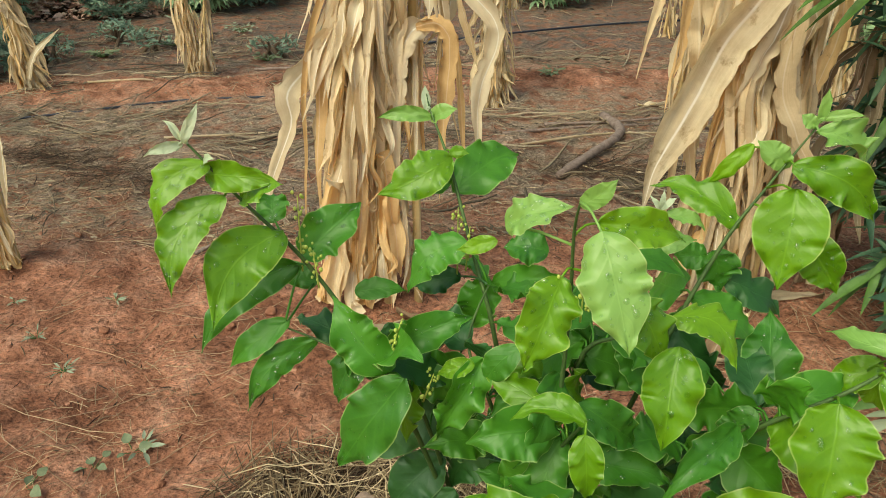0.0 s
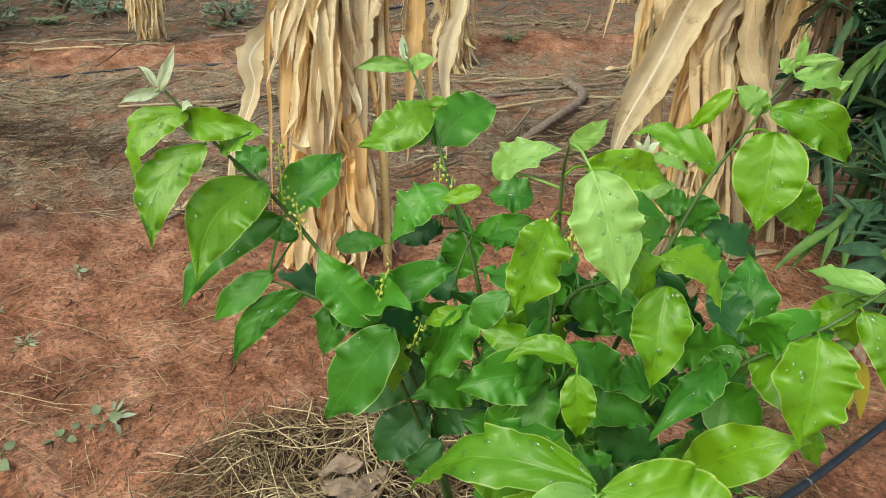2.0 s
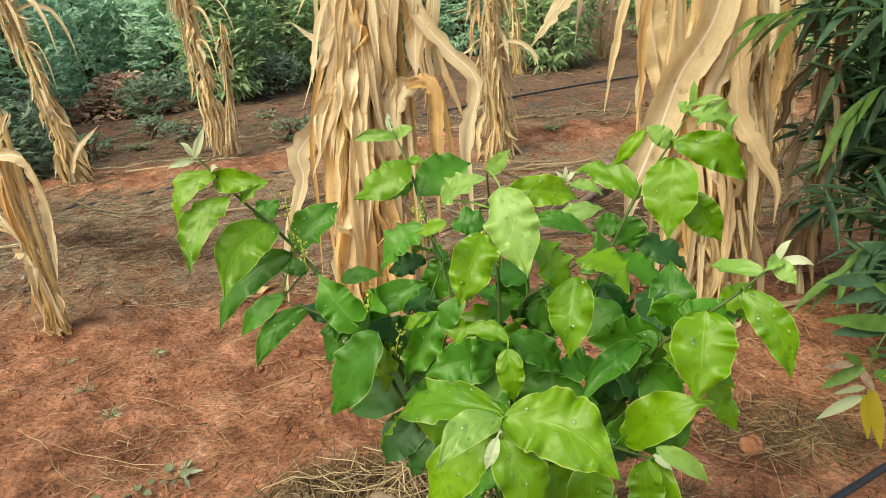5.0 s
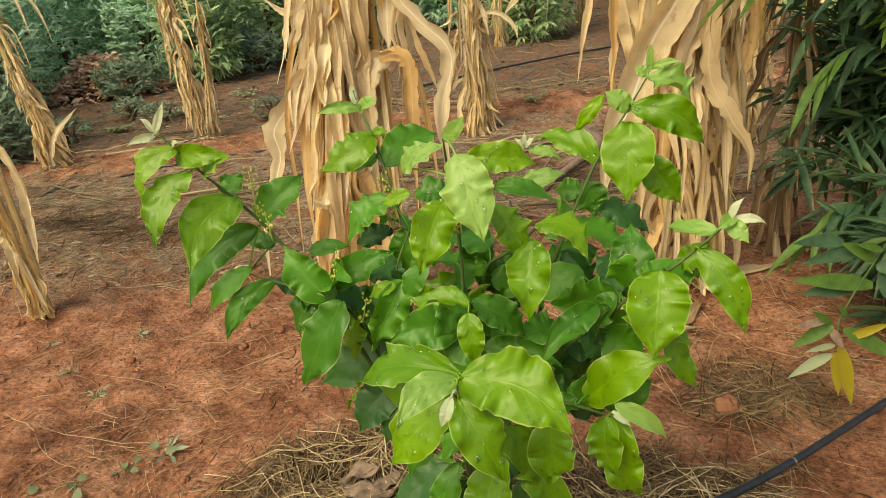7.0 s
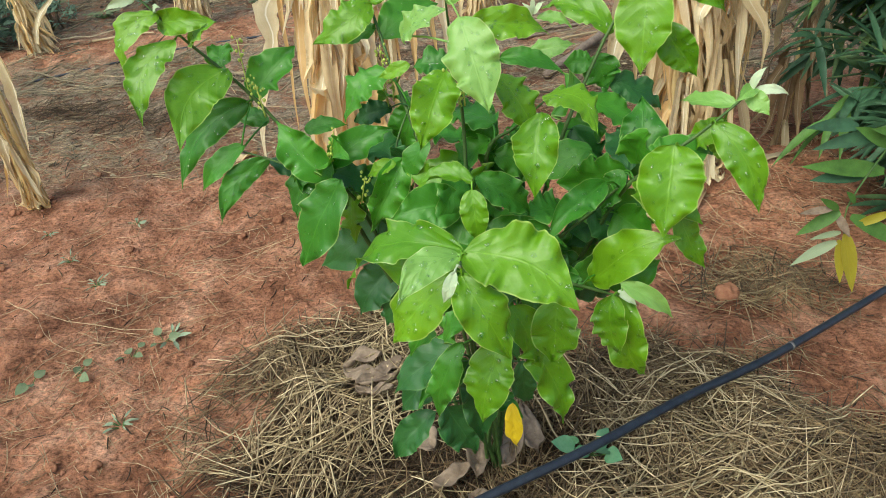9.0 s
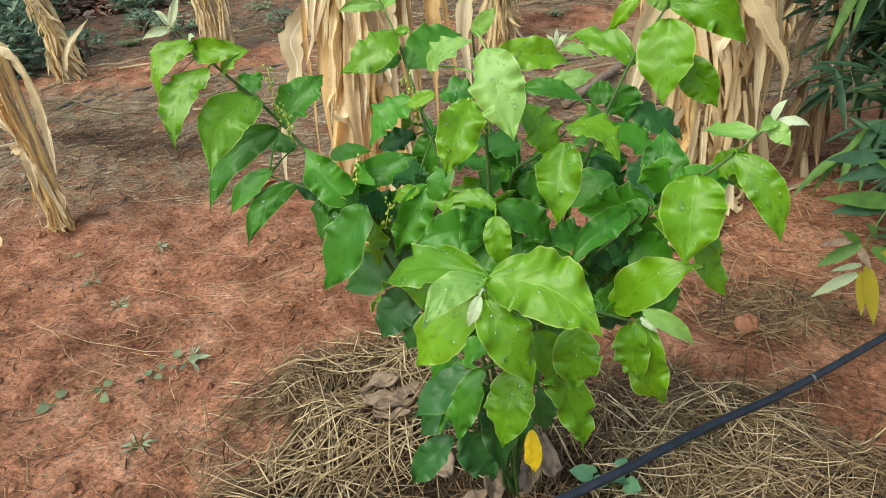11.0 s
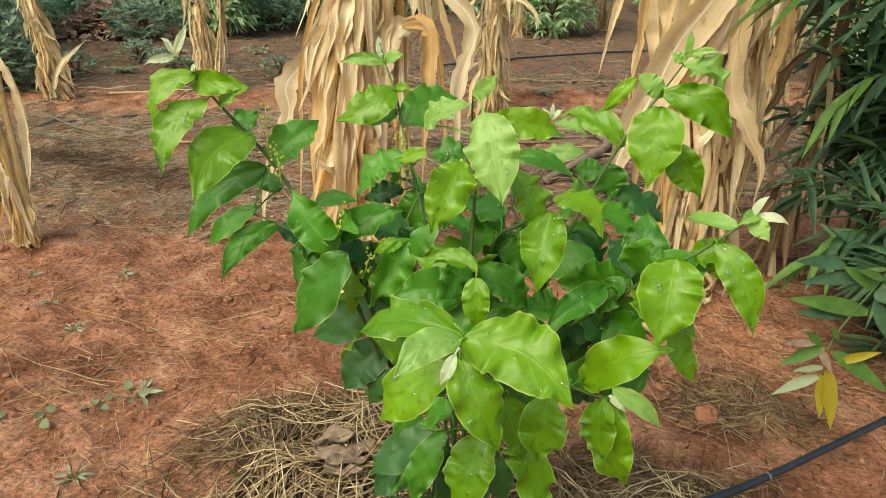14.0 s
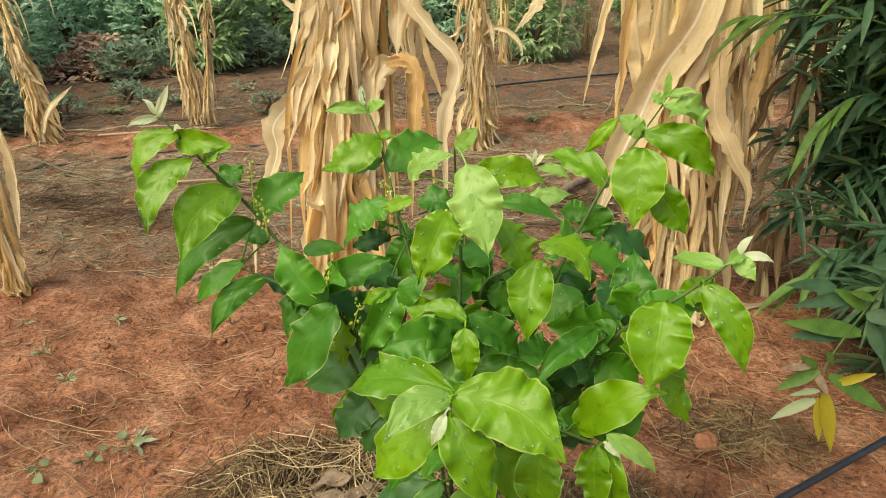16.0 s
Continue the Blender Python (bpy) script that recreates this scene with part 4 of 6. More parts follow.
for leaves, stem in BRANCHES:
    s0 = np.array(stem[0])
    foot = ROOT + np.array((*rng.uniform(-0.02, 0.02, 2), -0.02))
    low = foot + (s0 - foot) * 0.4 + np.array((0, 0, 0.05))
    path = spline([foot, low, *stem], 26)
    for _ in range(6):
        path[1:-1] = 0.25 * path[:-2] + 0.5 * path[1:-1] + 0.25 * path[2:]
    tv, tf = tube(path, 0.0036, 0.001, 7, 0.06, rng)
    limb = part("branch", tv, tf, STEM, shrub)
    for kind, b, t, w, roll, *bow in leaves:
        count += 1
        lv, lf, luv, P, f = leaf_blade(b, t, w, roll, np.random.default_rng(700 + count), path, bow[0] if bow else None)
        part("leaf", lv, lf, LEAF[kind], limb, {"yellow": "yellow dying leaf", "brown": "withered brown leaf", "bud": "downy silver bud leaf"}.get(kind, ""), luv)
        if kind in WET and w > 0.03:
            drops += droplets(P, f, rng, int(rng.integers(24, 46)))
# grown leaves deeper inside, below the tips of each branch
for limb in [o for o in shrub.children if o.name.startswith("branch")]:
    ring = np.array([v.co for v in limb.data.vertices])[:26 * 7].reshape(26, 7, 3).mean(1) + ROOT
    for _ in range(11):
        c = ring[int(rng.integers(8, 18))]
        if c[2] < 0.3 or c[2] > 0.74 or abs(c[0]) > 0.2:
            continue
        g = rng.uniform(0, 6.283)
        out = np.array((math.cos(g), 0.55 * math.sin(g) + 0.3, rng.uniform(-0.75, 0.35)))
        b = c + unit(out) * rng.uniform(0.005, 0.02) + (0, 0.02, 0)
        t = b + unit(out) * rng.uniform(0.06, 0.095)
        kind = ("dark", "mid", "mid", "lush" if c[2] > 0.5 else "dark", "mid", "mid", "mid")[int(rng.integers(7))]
        lv, lf, luv, P, f = leaf_blade(b, t, rng.uniform(0.035, 0.055), rng.uniform(-50, 50), rng, ring)
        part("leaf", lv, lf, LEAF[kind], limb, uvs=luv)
dv, df = joined(drops)
part("rain_water", dv, df, WATER, shrub, "rain drops on the leaves", kind="stuff")
for a, b in RACEMES:
    pts = spline([a, b], 8)
    pcs = [tube(pts, 0.0011, 0.0006, 5)]
    for k in range(16):
        q = pts[min(7, int(rng.integers(2, 8)))] + rng.uniform(-0.006, 0.006, 3)
        pcs.append(bead(q, rng.uniform(0.0013, 0.0024), rng))
    rv, rf = joined(pcs)
    part("flower_spike", rv, rf, BEAD, shrub, "spike of small yellow-green buds")


# ---- dry corn ----
def ribbon(pts, width, twist, rng, ragged=0.12, seg=22, face=(0, -1, 0.15), strips=1, sway=0.22):
    """A dry leaf hanging along pts: gutter-shaped, wrinkled and frayed, widest near a third of its length."""
    p = spline(pts, seg + 1)
    t = unit(np.gradient(p, axis=0))
    u = np.linspace(0, 1, seg + 1)
    ang = radians(twist) + sway * np.sin(u * rng.uniform(4, 10) + rng.uniform(0, 6)) + (u - 0.5) * rng.uniform(-0.6, 0.6)
    fv = np.asarray(face, float)
    s = unit(np.cross(t, fv))
    n = unit(np.cross(s, t))
    s2 = s * np.cos(ang)[:, None] + n * np.sin(ang)[:, None]
    n2 = n * np.cos(ang)[:, None] - s * np.sin(ang)[:, None]
    w = width * (0.55 + 0.45 * np.sin(np.pi * np.clip(u * 0.85 + 0.12, 0, 1))) * (1 - 0.92 * (np.clip(u - 0.6, 0, 1) / 0.4) ** 1.4)
    w = w * (1 + 0.6 * ragged * lattice_noise(u * 4, u * 0 + rng.uniform(0, 90), 1.0, 4))
    if strips > 1:
        verts, faces, uvs = [], [], []
        cuts = np.sort(np.r_[-1, rng.uniform(-0.8, 0.8, strips - 1), 1])
        for a, b in zip(cuts[:-1], cuts[1:]):
            end = rng.uniform(0.72, 1.0)
            us = u * end
            q = np.stack([np.interp(us, u, p[:, i]) for i in range(3)], -1)
            off = rng.normal() * 0.2 * width * us ** 1.5
            side = rng.normal() * 0.25 * width * us ** 2
            vv = np.linspace(a, b, 4)
            ww = np.interp(us, u, w) * (1 - 0.5 * np.clip((us / end - 0.85) / 0.15, 0, 1))
            cup = rng.uniform(-0.5, 0.7) * (b - a)
            mid = (a + b) / 2
            squeeze = 1 - 0.25 * us
            P = q[:, None] + s2[:, None] * ((mid + (vv[None] - mid) * squeeze[:, None]) * ww[:, None] / 2 + side[:, None])[..., None]
            P = P + n2[:, None] * ((cup * ((vv - mid) / (b - a) * 2)[None] ** 2 * ww[:, None] / 3 + off[:, None]))[..., None]
            P = P + n2[:, None] * (0.12 * width * lattice_noise(us * 9 + rng.uniform(0, 90), us * 0, 1.0, 3))[:, None, None] + s2[:, None] * (0.05 * width * lattice_noise(us * 6 + rng.uniform(0, 90), us * 0, 1.0, 5))[:, None, None]
            o = len(verts)
            verts += P.reshape(-1, 3).tolist()
            faces += [(o + i * 4 + j, o + (i + 1) * 4 + j, o + (i + 1) * 4 + j + 1, o + i * 4 + j + 1) for i in range(seg) for j in range(3)]
            uvs += [(float(us[i]) * len(p) * 0.05 + a, float((vv[j] + 1) / 2)) for i in range(seg + 1) for j in range(4)]
        return verts, faces, uvs
    m = 9
    v = np.linspace(-1, 1, m)
    gutter = rng.uniform(0.1, 0.7)
    U, V = np.repeat(u[:, None], m, 1), np.repeat(v[None], seg + 1, 0)
    crinkle = lattice_noise(U * 12 + rng.uniform(0, 50), V * 1.6, 1.0, 8) + 0.5 * lattice_noise(U * 27 + rng.uniform(0, 50), V * 2.4, 1.0, 6)
    pleat = np.sin(V * rng.uniform(3, 6) + rng.uniform(0, 6) + 1.5 * lattice_noise(U * 3 + rng.uniform(0, 50), V * 0, 1.0, 4))
    tear = 1 - np.abs(V) ** 3 * np.clip(lattice_noise(U * 34 + np.sign(V) * 31 + rng.uniform(0, 50), V * 0, 1.0, 9), 0, 1) * ragged * (1.6 if width < 0.09 else 0.5)
    curl = np.abs(V) ** 3 * lattice_noise(U * 5 + np.sign(V) * 17 + rng.uniform(0, 50), V * 0, 1.0, 2)
    high = (gutter * np.abs(V) ** 1.5 / 2 + 0.08 * crinkle + (0.06 if width < 0.09 else 0.11) * pleat + 0.12 * curl) * w[:, None]
    P = p[:, None] + s2[:, None] * (V * tear * w[:, None] / 2)[..., None] + n2[:, None] * high[..., None]
    faces = [(i * m + j, (i + 1) * m + j, (i + 1) * m + j + 1, i * m + j + 1) for i in range(seg) for j in range(m - 1)]
    uvs = [(float(u[i]) * len(p) * 0.05, float((v[j] + 1) / 2)) for i in range(seg + 1) for j in range(m)]
    return P.reshape(-1, 3).tolist(), faces, uvs


def straight(pts):
    p = np.array(pts)
    return np.linalg.norm(p[-1] - p[0]) / np.linalg.norm(np.diff(p, axis=0), axis=1).sum()


def corn_cane(plant, foot, top, r, rng):
    pts = spline([foot, (np.array(foot) + np.array(top)) / 2 + rng.uniform(-0.02, 0.02, 3), top], 14)
    rr = np.where(np.arange(14) % 3 == 0, 1.18, 1.0)
    tv, tf = tube(pts, r, r * 0.7, 9, 0.04, rng)
    k = np.array(tv[:14 * 9]).reshape(14, 9, 3)
    k = pts[:, None] + (k - pts[:, None]) * rr[:, None, None]
    part("cane", k.reshape(-1, 3).tolist(), tf, CANE, plant, uvs=[(i // 9 * 0.3, (i % 9) / 9) for i in range(14 * 9)])


def hanging_leaves(plant, foot, rng, count, low, high, spread, width, kinds, length=(0.25, 0.6)):
    """Leaves that leave the cane, bend over and hang down beside it."""
    foot = np.array(foot, float)
    for _ in range(count):
        h = rng.uniform(low, high)
        g = rng.uniform(0, 6.283)
        out = np.array((math.cos(g), math.sin(g), 0)) * rng.uniform(0.4, 1.0) * spread
        ln = min(rng.uniform(*length), h - 0.02)
        a = foot + (0, 0, h)
        pts = [a, a + out * 0.5 + (0, 0, rng.uniform(0.0, 0.06)), a + out + (0, 0, -0.25 * ln), a + out * rng.uniform(0.8, 1.2) + (*rng.uniform(-0.03, 0.03, 2), -0.65 * ln),
               a + out * rng.uniform(0.6, 1.2) + (*rng.uniform(-0.04, 0.04, 2), -ln)]
        face = unit(np.array((math.cos(g), math.sin(g), 0.2)) + np.array((0, -0.7, 0)))
        rv, rf, ruv = ribbon(pts, width * rng.uniform(0.6, 1.2), rng.uniform(-40, 40), rng, 0.2, 14, face)
        part("leaf", rv, rf, HUSK[kinds[int(rng.integers(len(kinds)))]], plant, uvs=ruv)


def sheaths(plant, path, rng, count, spread, width, kinds, length=(0.1, 0.35), flare=1.0):
    """Dry leaf sheaths that cling along a leaning cane, each flaring a little off it at its lower end."""
    path = np.asarray(path, float)
    run = np.r_[0, np.cumsum(np.linalg.norm(np.diff(path, axis=0), axis=1))]
    for _ in range(count):
        ln = rng.uniform(*length)
        top = rng.uniform(0.02, 1) * run[-1]
        at = np.clip(top - ln * np.array((0, 0.3, 0.65, 1.0)), 0, None)
        g = rng.uniform(0, 6.283)
        out = np.array((math.cos(g), math.sin(g), 0))
        c = np.stack([np.interp(at, run, path[:, i]) for i in range(3)], -1)
        if ln > top:
            c[-1, 2] += 0.02
        off = spread * rng.uniform(0.35, 1.0)
        pts = c + out * off * np.array((0.4, 0.8, 1.0, 1.0 + flare * rng.uniform(-0.2, 0.9)))[:, None] + rng.normal(size=(4, 3)) * 0.005
        face = unit(out + np.array((0, -0.8, 0.1)))
        rv, rf, ruv = ribbon(pts, width * rng.uniform(0.5, 1.3), rng.uniform(-50, 50), rng, 0.35, 10, face, sway=0.25)
        part("leaf", rv, rf, HUSK[kinds[int(rng.integers(len(kinds)))]], plant, uvs=ruv)


def near_corn(rows, foot, canes, seed, label, fill, kinds=("tan", "orange", "tan", "pale", "grey")):
    rng = np.random.default_rng(seed)
    foot = (foot[0], foot[1], gz(foot[0], foot[1]) - 0.01)
    plant = thing("dry_corn_plant", label, "corn plant", "dry corn plants", at=foot)
    for dx, dy, tx, ty, h in canes:
        corn_cane(plant, (foot[0] + dx, foot[1] + dy, foot[2] - 0.02), (foot[0] + tx, foot[1] + ty, h), 0.013, rng)
    for group in rows:
        for kind, w, tw, pts in group:
            # a leaf that starts low is led up to its cane
            if fill and pts[0][2] < 0.98 and straight(pts) > 0.9:
                a = np.array(pts[0])
                pts = [tuple(a * (0.4, 1, 1) + (0.6 * foot[0], 0.03, 0.2)), tuple(a * (0.75, 1, 1) + (0.25 * foot[0], 0.02, 0.1)), *pts]
            for k in range(3 if fill and max(abs(p[0] - foot[0]) for p in pts) < 0.2 else 0):
                q = np.array(pts[int(rng.integers(0, max(1, len(pts) - 1)))]) + (rng.uniform(-0.05, 0.05), rng.uniform(0.0, 0.07), 0)
                drop = min(rng.uniform(0.12, 0.5), q[2] - 0.03)
                drift = rng.normal(size=2) * 0.03
                hang = [q + (drift[0] * a + rng.normal() * 0.003, drift[1] * a, -drop * a) for a in (0, 0.3, 0.65, 1.0)]
                rv, rf, ruv = ribbon(hang, rng.uniform(0.008, 0.03), rng.uniform(-70, 70), rng, 0.25, 14)
                part("leaf", rv, rf, HUSK[("tan", "orange", "pale", "tan")[int(rng.integers(4))]], plant, uvs=ruv)
            rv, rf, ruv = ribbon(pts, w * (0.95 if kind == "pale" or w > 0.09 else 0.82), tw, rng, 0.3, 40, sway=0.08 if w > 0.12 else 0.3, strips=int(rng.integers(2, 4)) if straight(pts) > 0.985 and kind != "pale" and w < 0.12 else 1)
            part("leaf", rv, rf, HUSK[kind], plant, uvs=ruv)
    for dx, dy, n, low, high, spread, width in fill[:1]:
        hanging_leaves(plant, (foot[0] + dx, foot[1] + dy - 0.03, foot[2]), rng, n // 2, 0.15, 1.3, spread * 0.9, width * 1.9, ("tan", "cream", "pale", "orange"), (0.08, 0.24))
    for dx, dy, n, low, high, spread, width in fill:
        hanging_leaves(plant, (foot[0] + dx, foot[1] + dy, foot[2]), rng, n, low, high, spread, width, kinds if low < 0.6 else ("cream", "pale", "tan"), (0.1, 0.4))
    return plant


bundle = near_corn((CENTRE_CORN_A, CENTRE_CORN_B, CENTRE_CORN_C, CENTRE_CORN_D), (-0.46, 1.12), ((-0.04, 0, -0.06, 0.02, 1.9), (0.05, 0.02, 0.05, 0.05, 1.8), (-0.1, 0.03, -0.12, 0.03, 1.6)),
          21, "clump of dry tan corn stalks with hanging husk leaves", ((-0.05, 0.02, 60, 0.3, 1.0, 0.08, 0.022), (-0.05, 0.03, 12, 0.35, 0.95, 0.08, 0.05), (0.03, 0.05, 16, 0.8, 1.7, 0.1, 0.06), (0.0, 0.05, 40, 0.9, 1.7, 0.1, 0.025), (-0.02, 0.03, 30, 0.1, 0.4, 0.09, 0.025)), ("cream", "orange", "cream", "tan", "pale"))
sheaths(bundle, [(-0.62, 1.12, 0.0), (-0.59, 1.12, 0.3), (-0.56, 1.13, 0.66)], np.random.default_rng(211), 46, 0.105, 0.056, ("orange", "tan", "orange", "tan", "cream"), (0.25, 0.5), 0.2)
sheaths(bundle, [(-0.59, 1.12, 0.3), (-0.55, 1.13, 0.8), (-0.5, 1.13, 1.3)], np.random.default_rng(213), 56, 0.1, 0.04, ("cream", "pale", "tan", "cream"), (0.2, 0.45), 0.4)
sheaths(bundle, [(-0.6, 1.12, 0.4), (-0.53, 1.12, 1.0), (-0.48, 1.13, 1.4)], np.random.default_rng(212), 26, 0.12, 0.04, ("cream", "pale", "cream", "tan"), (0.2, 0.45), 0.6)
bundle = near_corn((RIGHT_CORN_A, RIGHT_CORN_B, RIGHT_CORN_C), (0.44, 1.22), ((-0.03, 0, -0.05, 0.02, 1.9), (0.07, 0.02, 0.1, 0.05, 1.8), (0.14, 0.08, 0.16, 0.1, 1.7)),
          22, "clump of dry pale corn stalks with broad bent leaves", ((0.0, 0.04, 50, 0.3, 1.0, 0.09, 0.024), (0.0, 0.05, 10, 0.35, 1.0, 0.09, 0.05), (0.13, 0.1, 50, 0.3, 1.6, 0.08, 0.034), (0.05, 0.08, 24, 0.7, 1.7, 0.12, 0.055), (0.0, 0.03, 30, 0.08, 0.4, 0.11, 0.025)))
sheaths(bundle, [(0.5, 1.23, 0.0), (0.52, 1.23, 0.5), (0.5, 1.23, 1.3)], np.random.default_rng(221), 60, 0.1, 0.034, ("tan", "cream", "pale", "grey", "tan"), (0.2, 0.5), 0.5)
stalk = near_corn((LEFT_CORN_A, LEFT_CORN_B), (-1.78, 1.09), ((0.0, 0, -0.03, 0.03, 1.5), (0.03, 0.02, -0.01, 0.04, 1.3)),
                  23, "dry corn stalk wrapped in tan husk leaves", ())
sheaths(stalk, [(-1.77, 1.09, 0.0), (-1.79, 1.09, 0.4), (-1.805, 1.1, 0.69), (-1.8, 1.11, 1.2)], np.random.default_rng(231), 70, 0.03, 0.019, ("tan", "orange", "tan", "grey", "pale"), (0.12, 0.4), 0.6)
sheaths(stalk, [(-1.77, 1.09, 0.0), (-1.785, 1.09, 0.3)], np.random.default_rng(232), 26, 0.055, 0.016, ("tan", "grey", "orange"), (0.1, 0.22), 1.2)


def far_corn(x, y, h, seed, n=60, lean=(0.0, 0.0), spread=0.055, side=0.0, flag=()):
    """A dead corn plant: leaning canes in ragged sheaths, short torn flaps and a few thin leaves that arch away."""
    rng = np.random.default_rng(seed)
    z = gz(x, y) - 0.01
    plant = thing("dry_corn_plant", "dry tan corn stalk in ragged husk leaves", "corn plant", "dry corn plants", at=(x, y, z))
    mixed = ("tan", "tan", "grey", "pale", "tan", "grey")
    canes = [((x - 0.02, y, z - 0.02), (x - 0.02 + lean[0], y + lean[1], z + h)), ((x + 0.03, y + 0.02, z - 0.02), (x + 0.02 + lean[0] * 0.9, y + 0.03 + lean[1], z + 0.9 * h))]
    if side:
        canes.append(((x + 0.05, y, z - 0.02), (x + side, y, z + 0.5 * h)))
    for k, (a, b) in enumerate(canes):
        corn_cane(plant, a, b, 0.012 if k < 2 else 0.006, rng)
        mid = (np.array(a) + np.array(b)) / 2 + rng.uniform(-0.02, 0.02, 3)
        path = spline([a, mid, b], 12)
        m = n if k < 2 else n // 2
        sheaths(plant, path, rng, m, spread, 0.026, mixed, (0.1, 0.34), 0.8)
        sheaths(plant, path, rng, m // 3, spread * 1.3, 0.026, ("pale", "grey", "tan"), (0.06, 0.16), 1.6)
    sheaths(plant, [(x, y, z), (x + 0.2 * lean[0], y, z + 0.25)], rng, n // 3, spread * 1.3, 0.018, ("tan", "orange", "grey"), (0.1, 0.25), 1.0)
    for k in range(8):
        b = rng.uniform(0.35, 0.85) * h
        g = rng.uniform(0, 6.283)
        o = np.array((math.cos(g), 0.4 * math.sin(g), 0)) * rng.uniform(0.12, 0.34)
        a = np.array((x + lean[0] * b / h, y + lean[1] * b / h, z + b))
        drop = rng.uniform(0.08, 0.28)
        rv, rf, ruv = ribbon([a, a + o * 0.45 + (0, 0, 0.06), a + o * 0.85 + (0, 0, 0.02), a + o * 1.05 + (0, 0, -0.4 * drop), a + o * 1.12 + (0, 0, -drop)], rng.uniform(0.012, 0.034), rng.uniform(-30, 30), rng, 0.3, 14)
        part("leaf", rv, rf, HUSK["cream" if rng.random() < 0.5 else "tan"], plant, uvs=ruv)
    if flag:
        # one stiff pale leaf that stands off the cane
        rv, rf, ruv = ribbon(flag, 0.05, 10, rng, 0.3, 14)
        part("leaf", rv, rf, HUSK["pale"], plant, uvs=ruv)


for k, (x, y, h, n, lean, side) in enumerate(((-3.0, 2.92, 1.7, 80, (-0.24, 0.0), 0), (-2.3, 3.5, 1.8, 80, (-0.1, 0.0), 0.16), (-0.42, 3.3, 1.8, 120, (0.02, 0.0), 0), (0.62, 3.3, 1.8, 60, (0.0, 0.0), 0.12),
                                              (0.98, 2.75, 1.7, 60, (0.05, 0.0), 0), (-0.55, 6.4, 1.8, 44, (0, 0), 0), (0.75, 5.3, 1.8, 44, (0.05, 0), 0), (1.5, 3.6, 1.8, 44, (0, 0), 0), (0.25, 7.4, 1.7, 26, (0.1, 0), 0.2), (0.85, 7.0, 1.7, 26, (-0.05, 0), 0), (1.3, 6.2, 1.8, 26, (0.08, 0), 0.15))):
    far_corn(x, y, h, 40 + k, n, lean, 0.09 if k == 2 else 0.07 if k == 0 else 0.055, side, [(-2.98, 2.88, 0.1), (-2.906, 2.86, 0.221), (-2.824, 2.86, 0.301), (-2.703, 2.86, 0.391)] if k == 0 else ())


# brown stalk in the gap by the shrub, the gap's shade in its colour
deadwood = thing("dry_corn_plant", "brown corn stalk, darkened for shade beside the dark shrub", "corn plant", "dry corn plants", at=(0.8, 1.5, gz(0.8, 1.5)))
corn_cane(deadwood, (0.8, 1.5, gz(0.8, 1.5) - 0.02), (0.86, 1.52, 1.3), 0.011, np.random.default_rng(98))
sheaths(deadwood, [(0.8, 1.5, gz(0.8, 1.5)), (0.82, 1.5, 0.6), (0.86, 1.52, 1.3)], np.random.default_rng(99), 48, 0.11, 0.04, ("umber", "umber", "grey", "umber"), (0.1, 0.4), 1.0)


# ---- loose blades as arrays ----
def blades(org, way, nrm, ln, wd, droop, st=5, fold=0.25):
    """Many narrow pointed leaves at once: verts and faces."""
    org, way, nrm = np.asarray(org, float), unit(way), np.asarray(nrm, float)
    nrm = unit(nrm - (nrm * way).sum(-1, keepdims=True) * way)
    side = np.cross(way, nrm)
    u = np.linspace(0, 1, st)
    prof = np.sin(np.pi * (0.06 + 0.94 * u) ** 0.8) ** 0.9
    prof[-1] = 0.02
    v = np.array((-1.0, 0.0, 1.0))
    P = org[:, None, None] + way[:, None, None] * (ln[:, None, None, None] * u[None, :, None, None])
    P = P + side[:, None, None] * (wd[:, None, None, None] / 2 * prof[None, :, None, None] * v[None, None, :, None])
    P = P + nrm[:, None, None] * (wd[:, None, None, None] * fold * prof[None, :, None, None] * np.abs(v)[None, None, :, None])
    P = P - np.array((0, 0, 1.0)) * (droop * ln)[:, None, None, None] * (u ** 2)[None, :, None, None]
    N = len(org)
    q = np.array([(i * 3 + j, (i + 1) * 3 + j, (i + 1) * 3 + j + 1, i * 3 + j + 1) for i in range(st - 1) for j in range(2)])
    F = (np.arange(N)[:, None, None] * (st * 3) + q[None]).reshape(-1, 4)
    return P.reshape(-1, 3).tolist(), F.tolist()


def leafy_twig(path, rng, leaf, wide):
    """Two-ranked narrow leaves along a thin twig, the last one at its tip: origins, directions, normals, lengths, widths."""
    n = len(path)
    way = unit(np.gradient(path, axis=0))
    flat = unit(np.cross(way, (0, 0, 1.0)) + 1e-6)
    org, out, nrm = [], [], []
    for k in range(1, n):
        sign = 1 if k % 2 else -1
        for q in ((sign,) if k < n - 1 else (0.6, -0.6, 0.0)):
            org.append(path[k])
            out.append(way[k] * rng.uniform(0.6, 1.1) + flat[k] * q * rng.uniform(0.5, 1.0) + rng.normal(size=3) * 0.45 - (0.08, 0.1, rng.uniform(-0.25, 0.35)))
            nrm.append(np.array((0, -0.25, 1.0)) + rng.normal(size=3) * 0.3)
    m = len(org)
    return np.array(org), np.array(out), np.array(nrm), rng.uniform(leaf[0], leaf[1], m), rng.uniform(wide[0], wide[1], m)


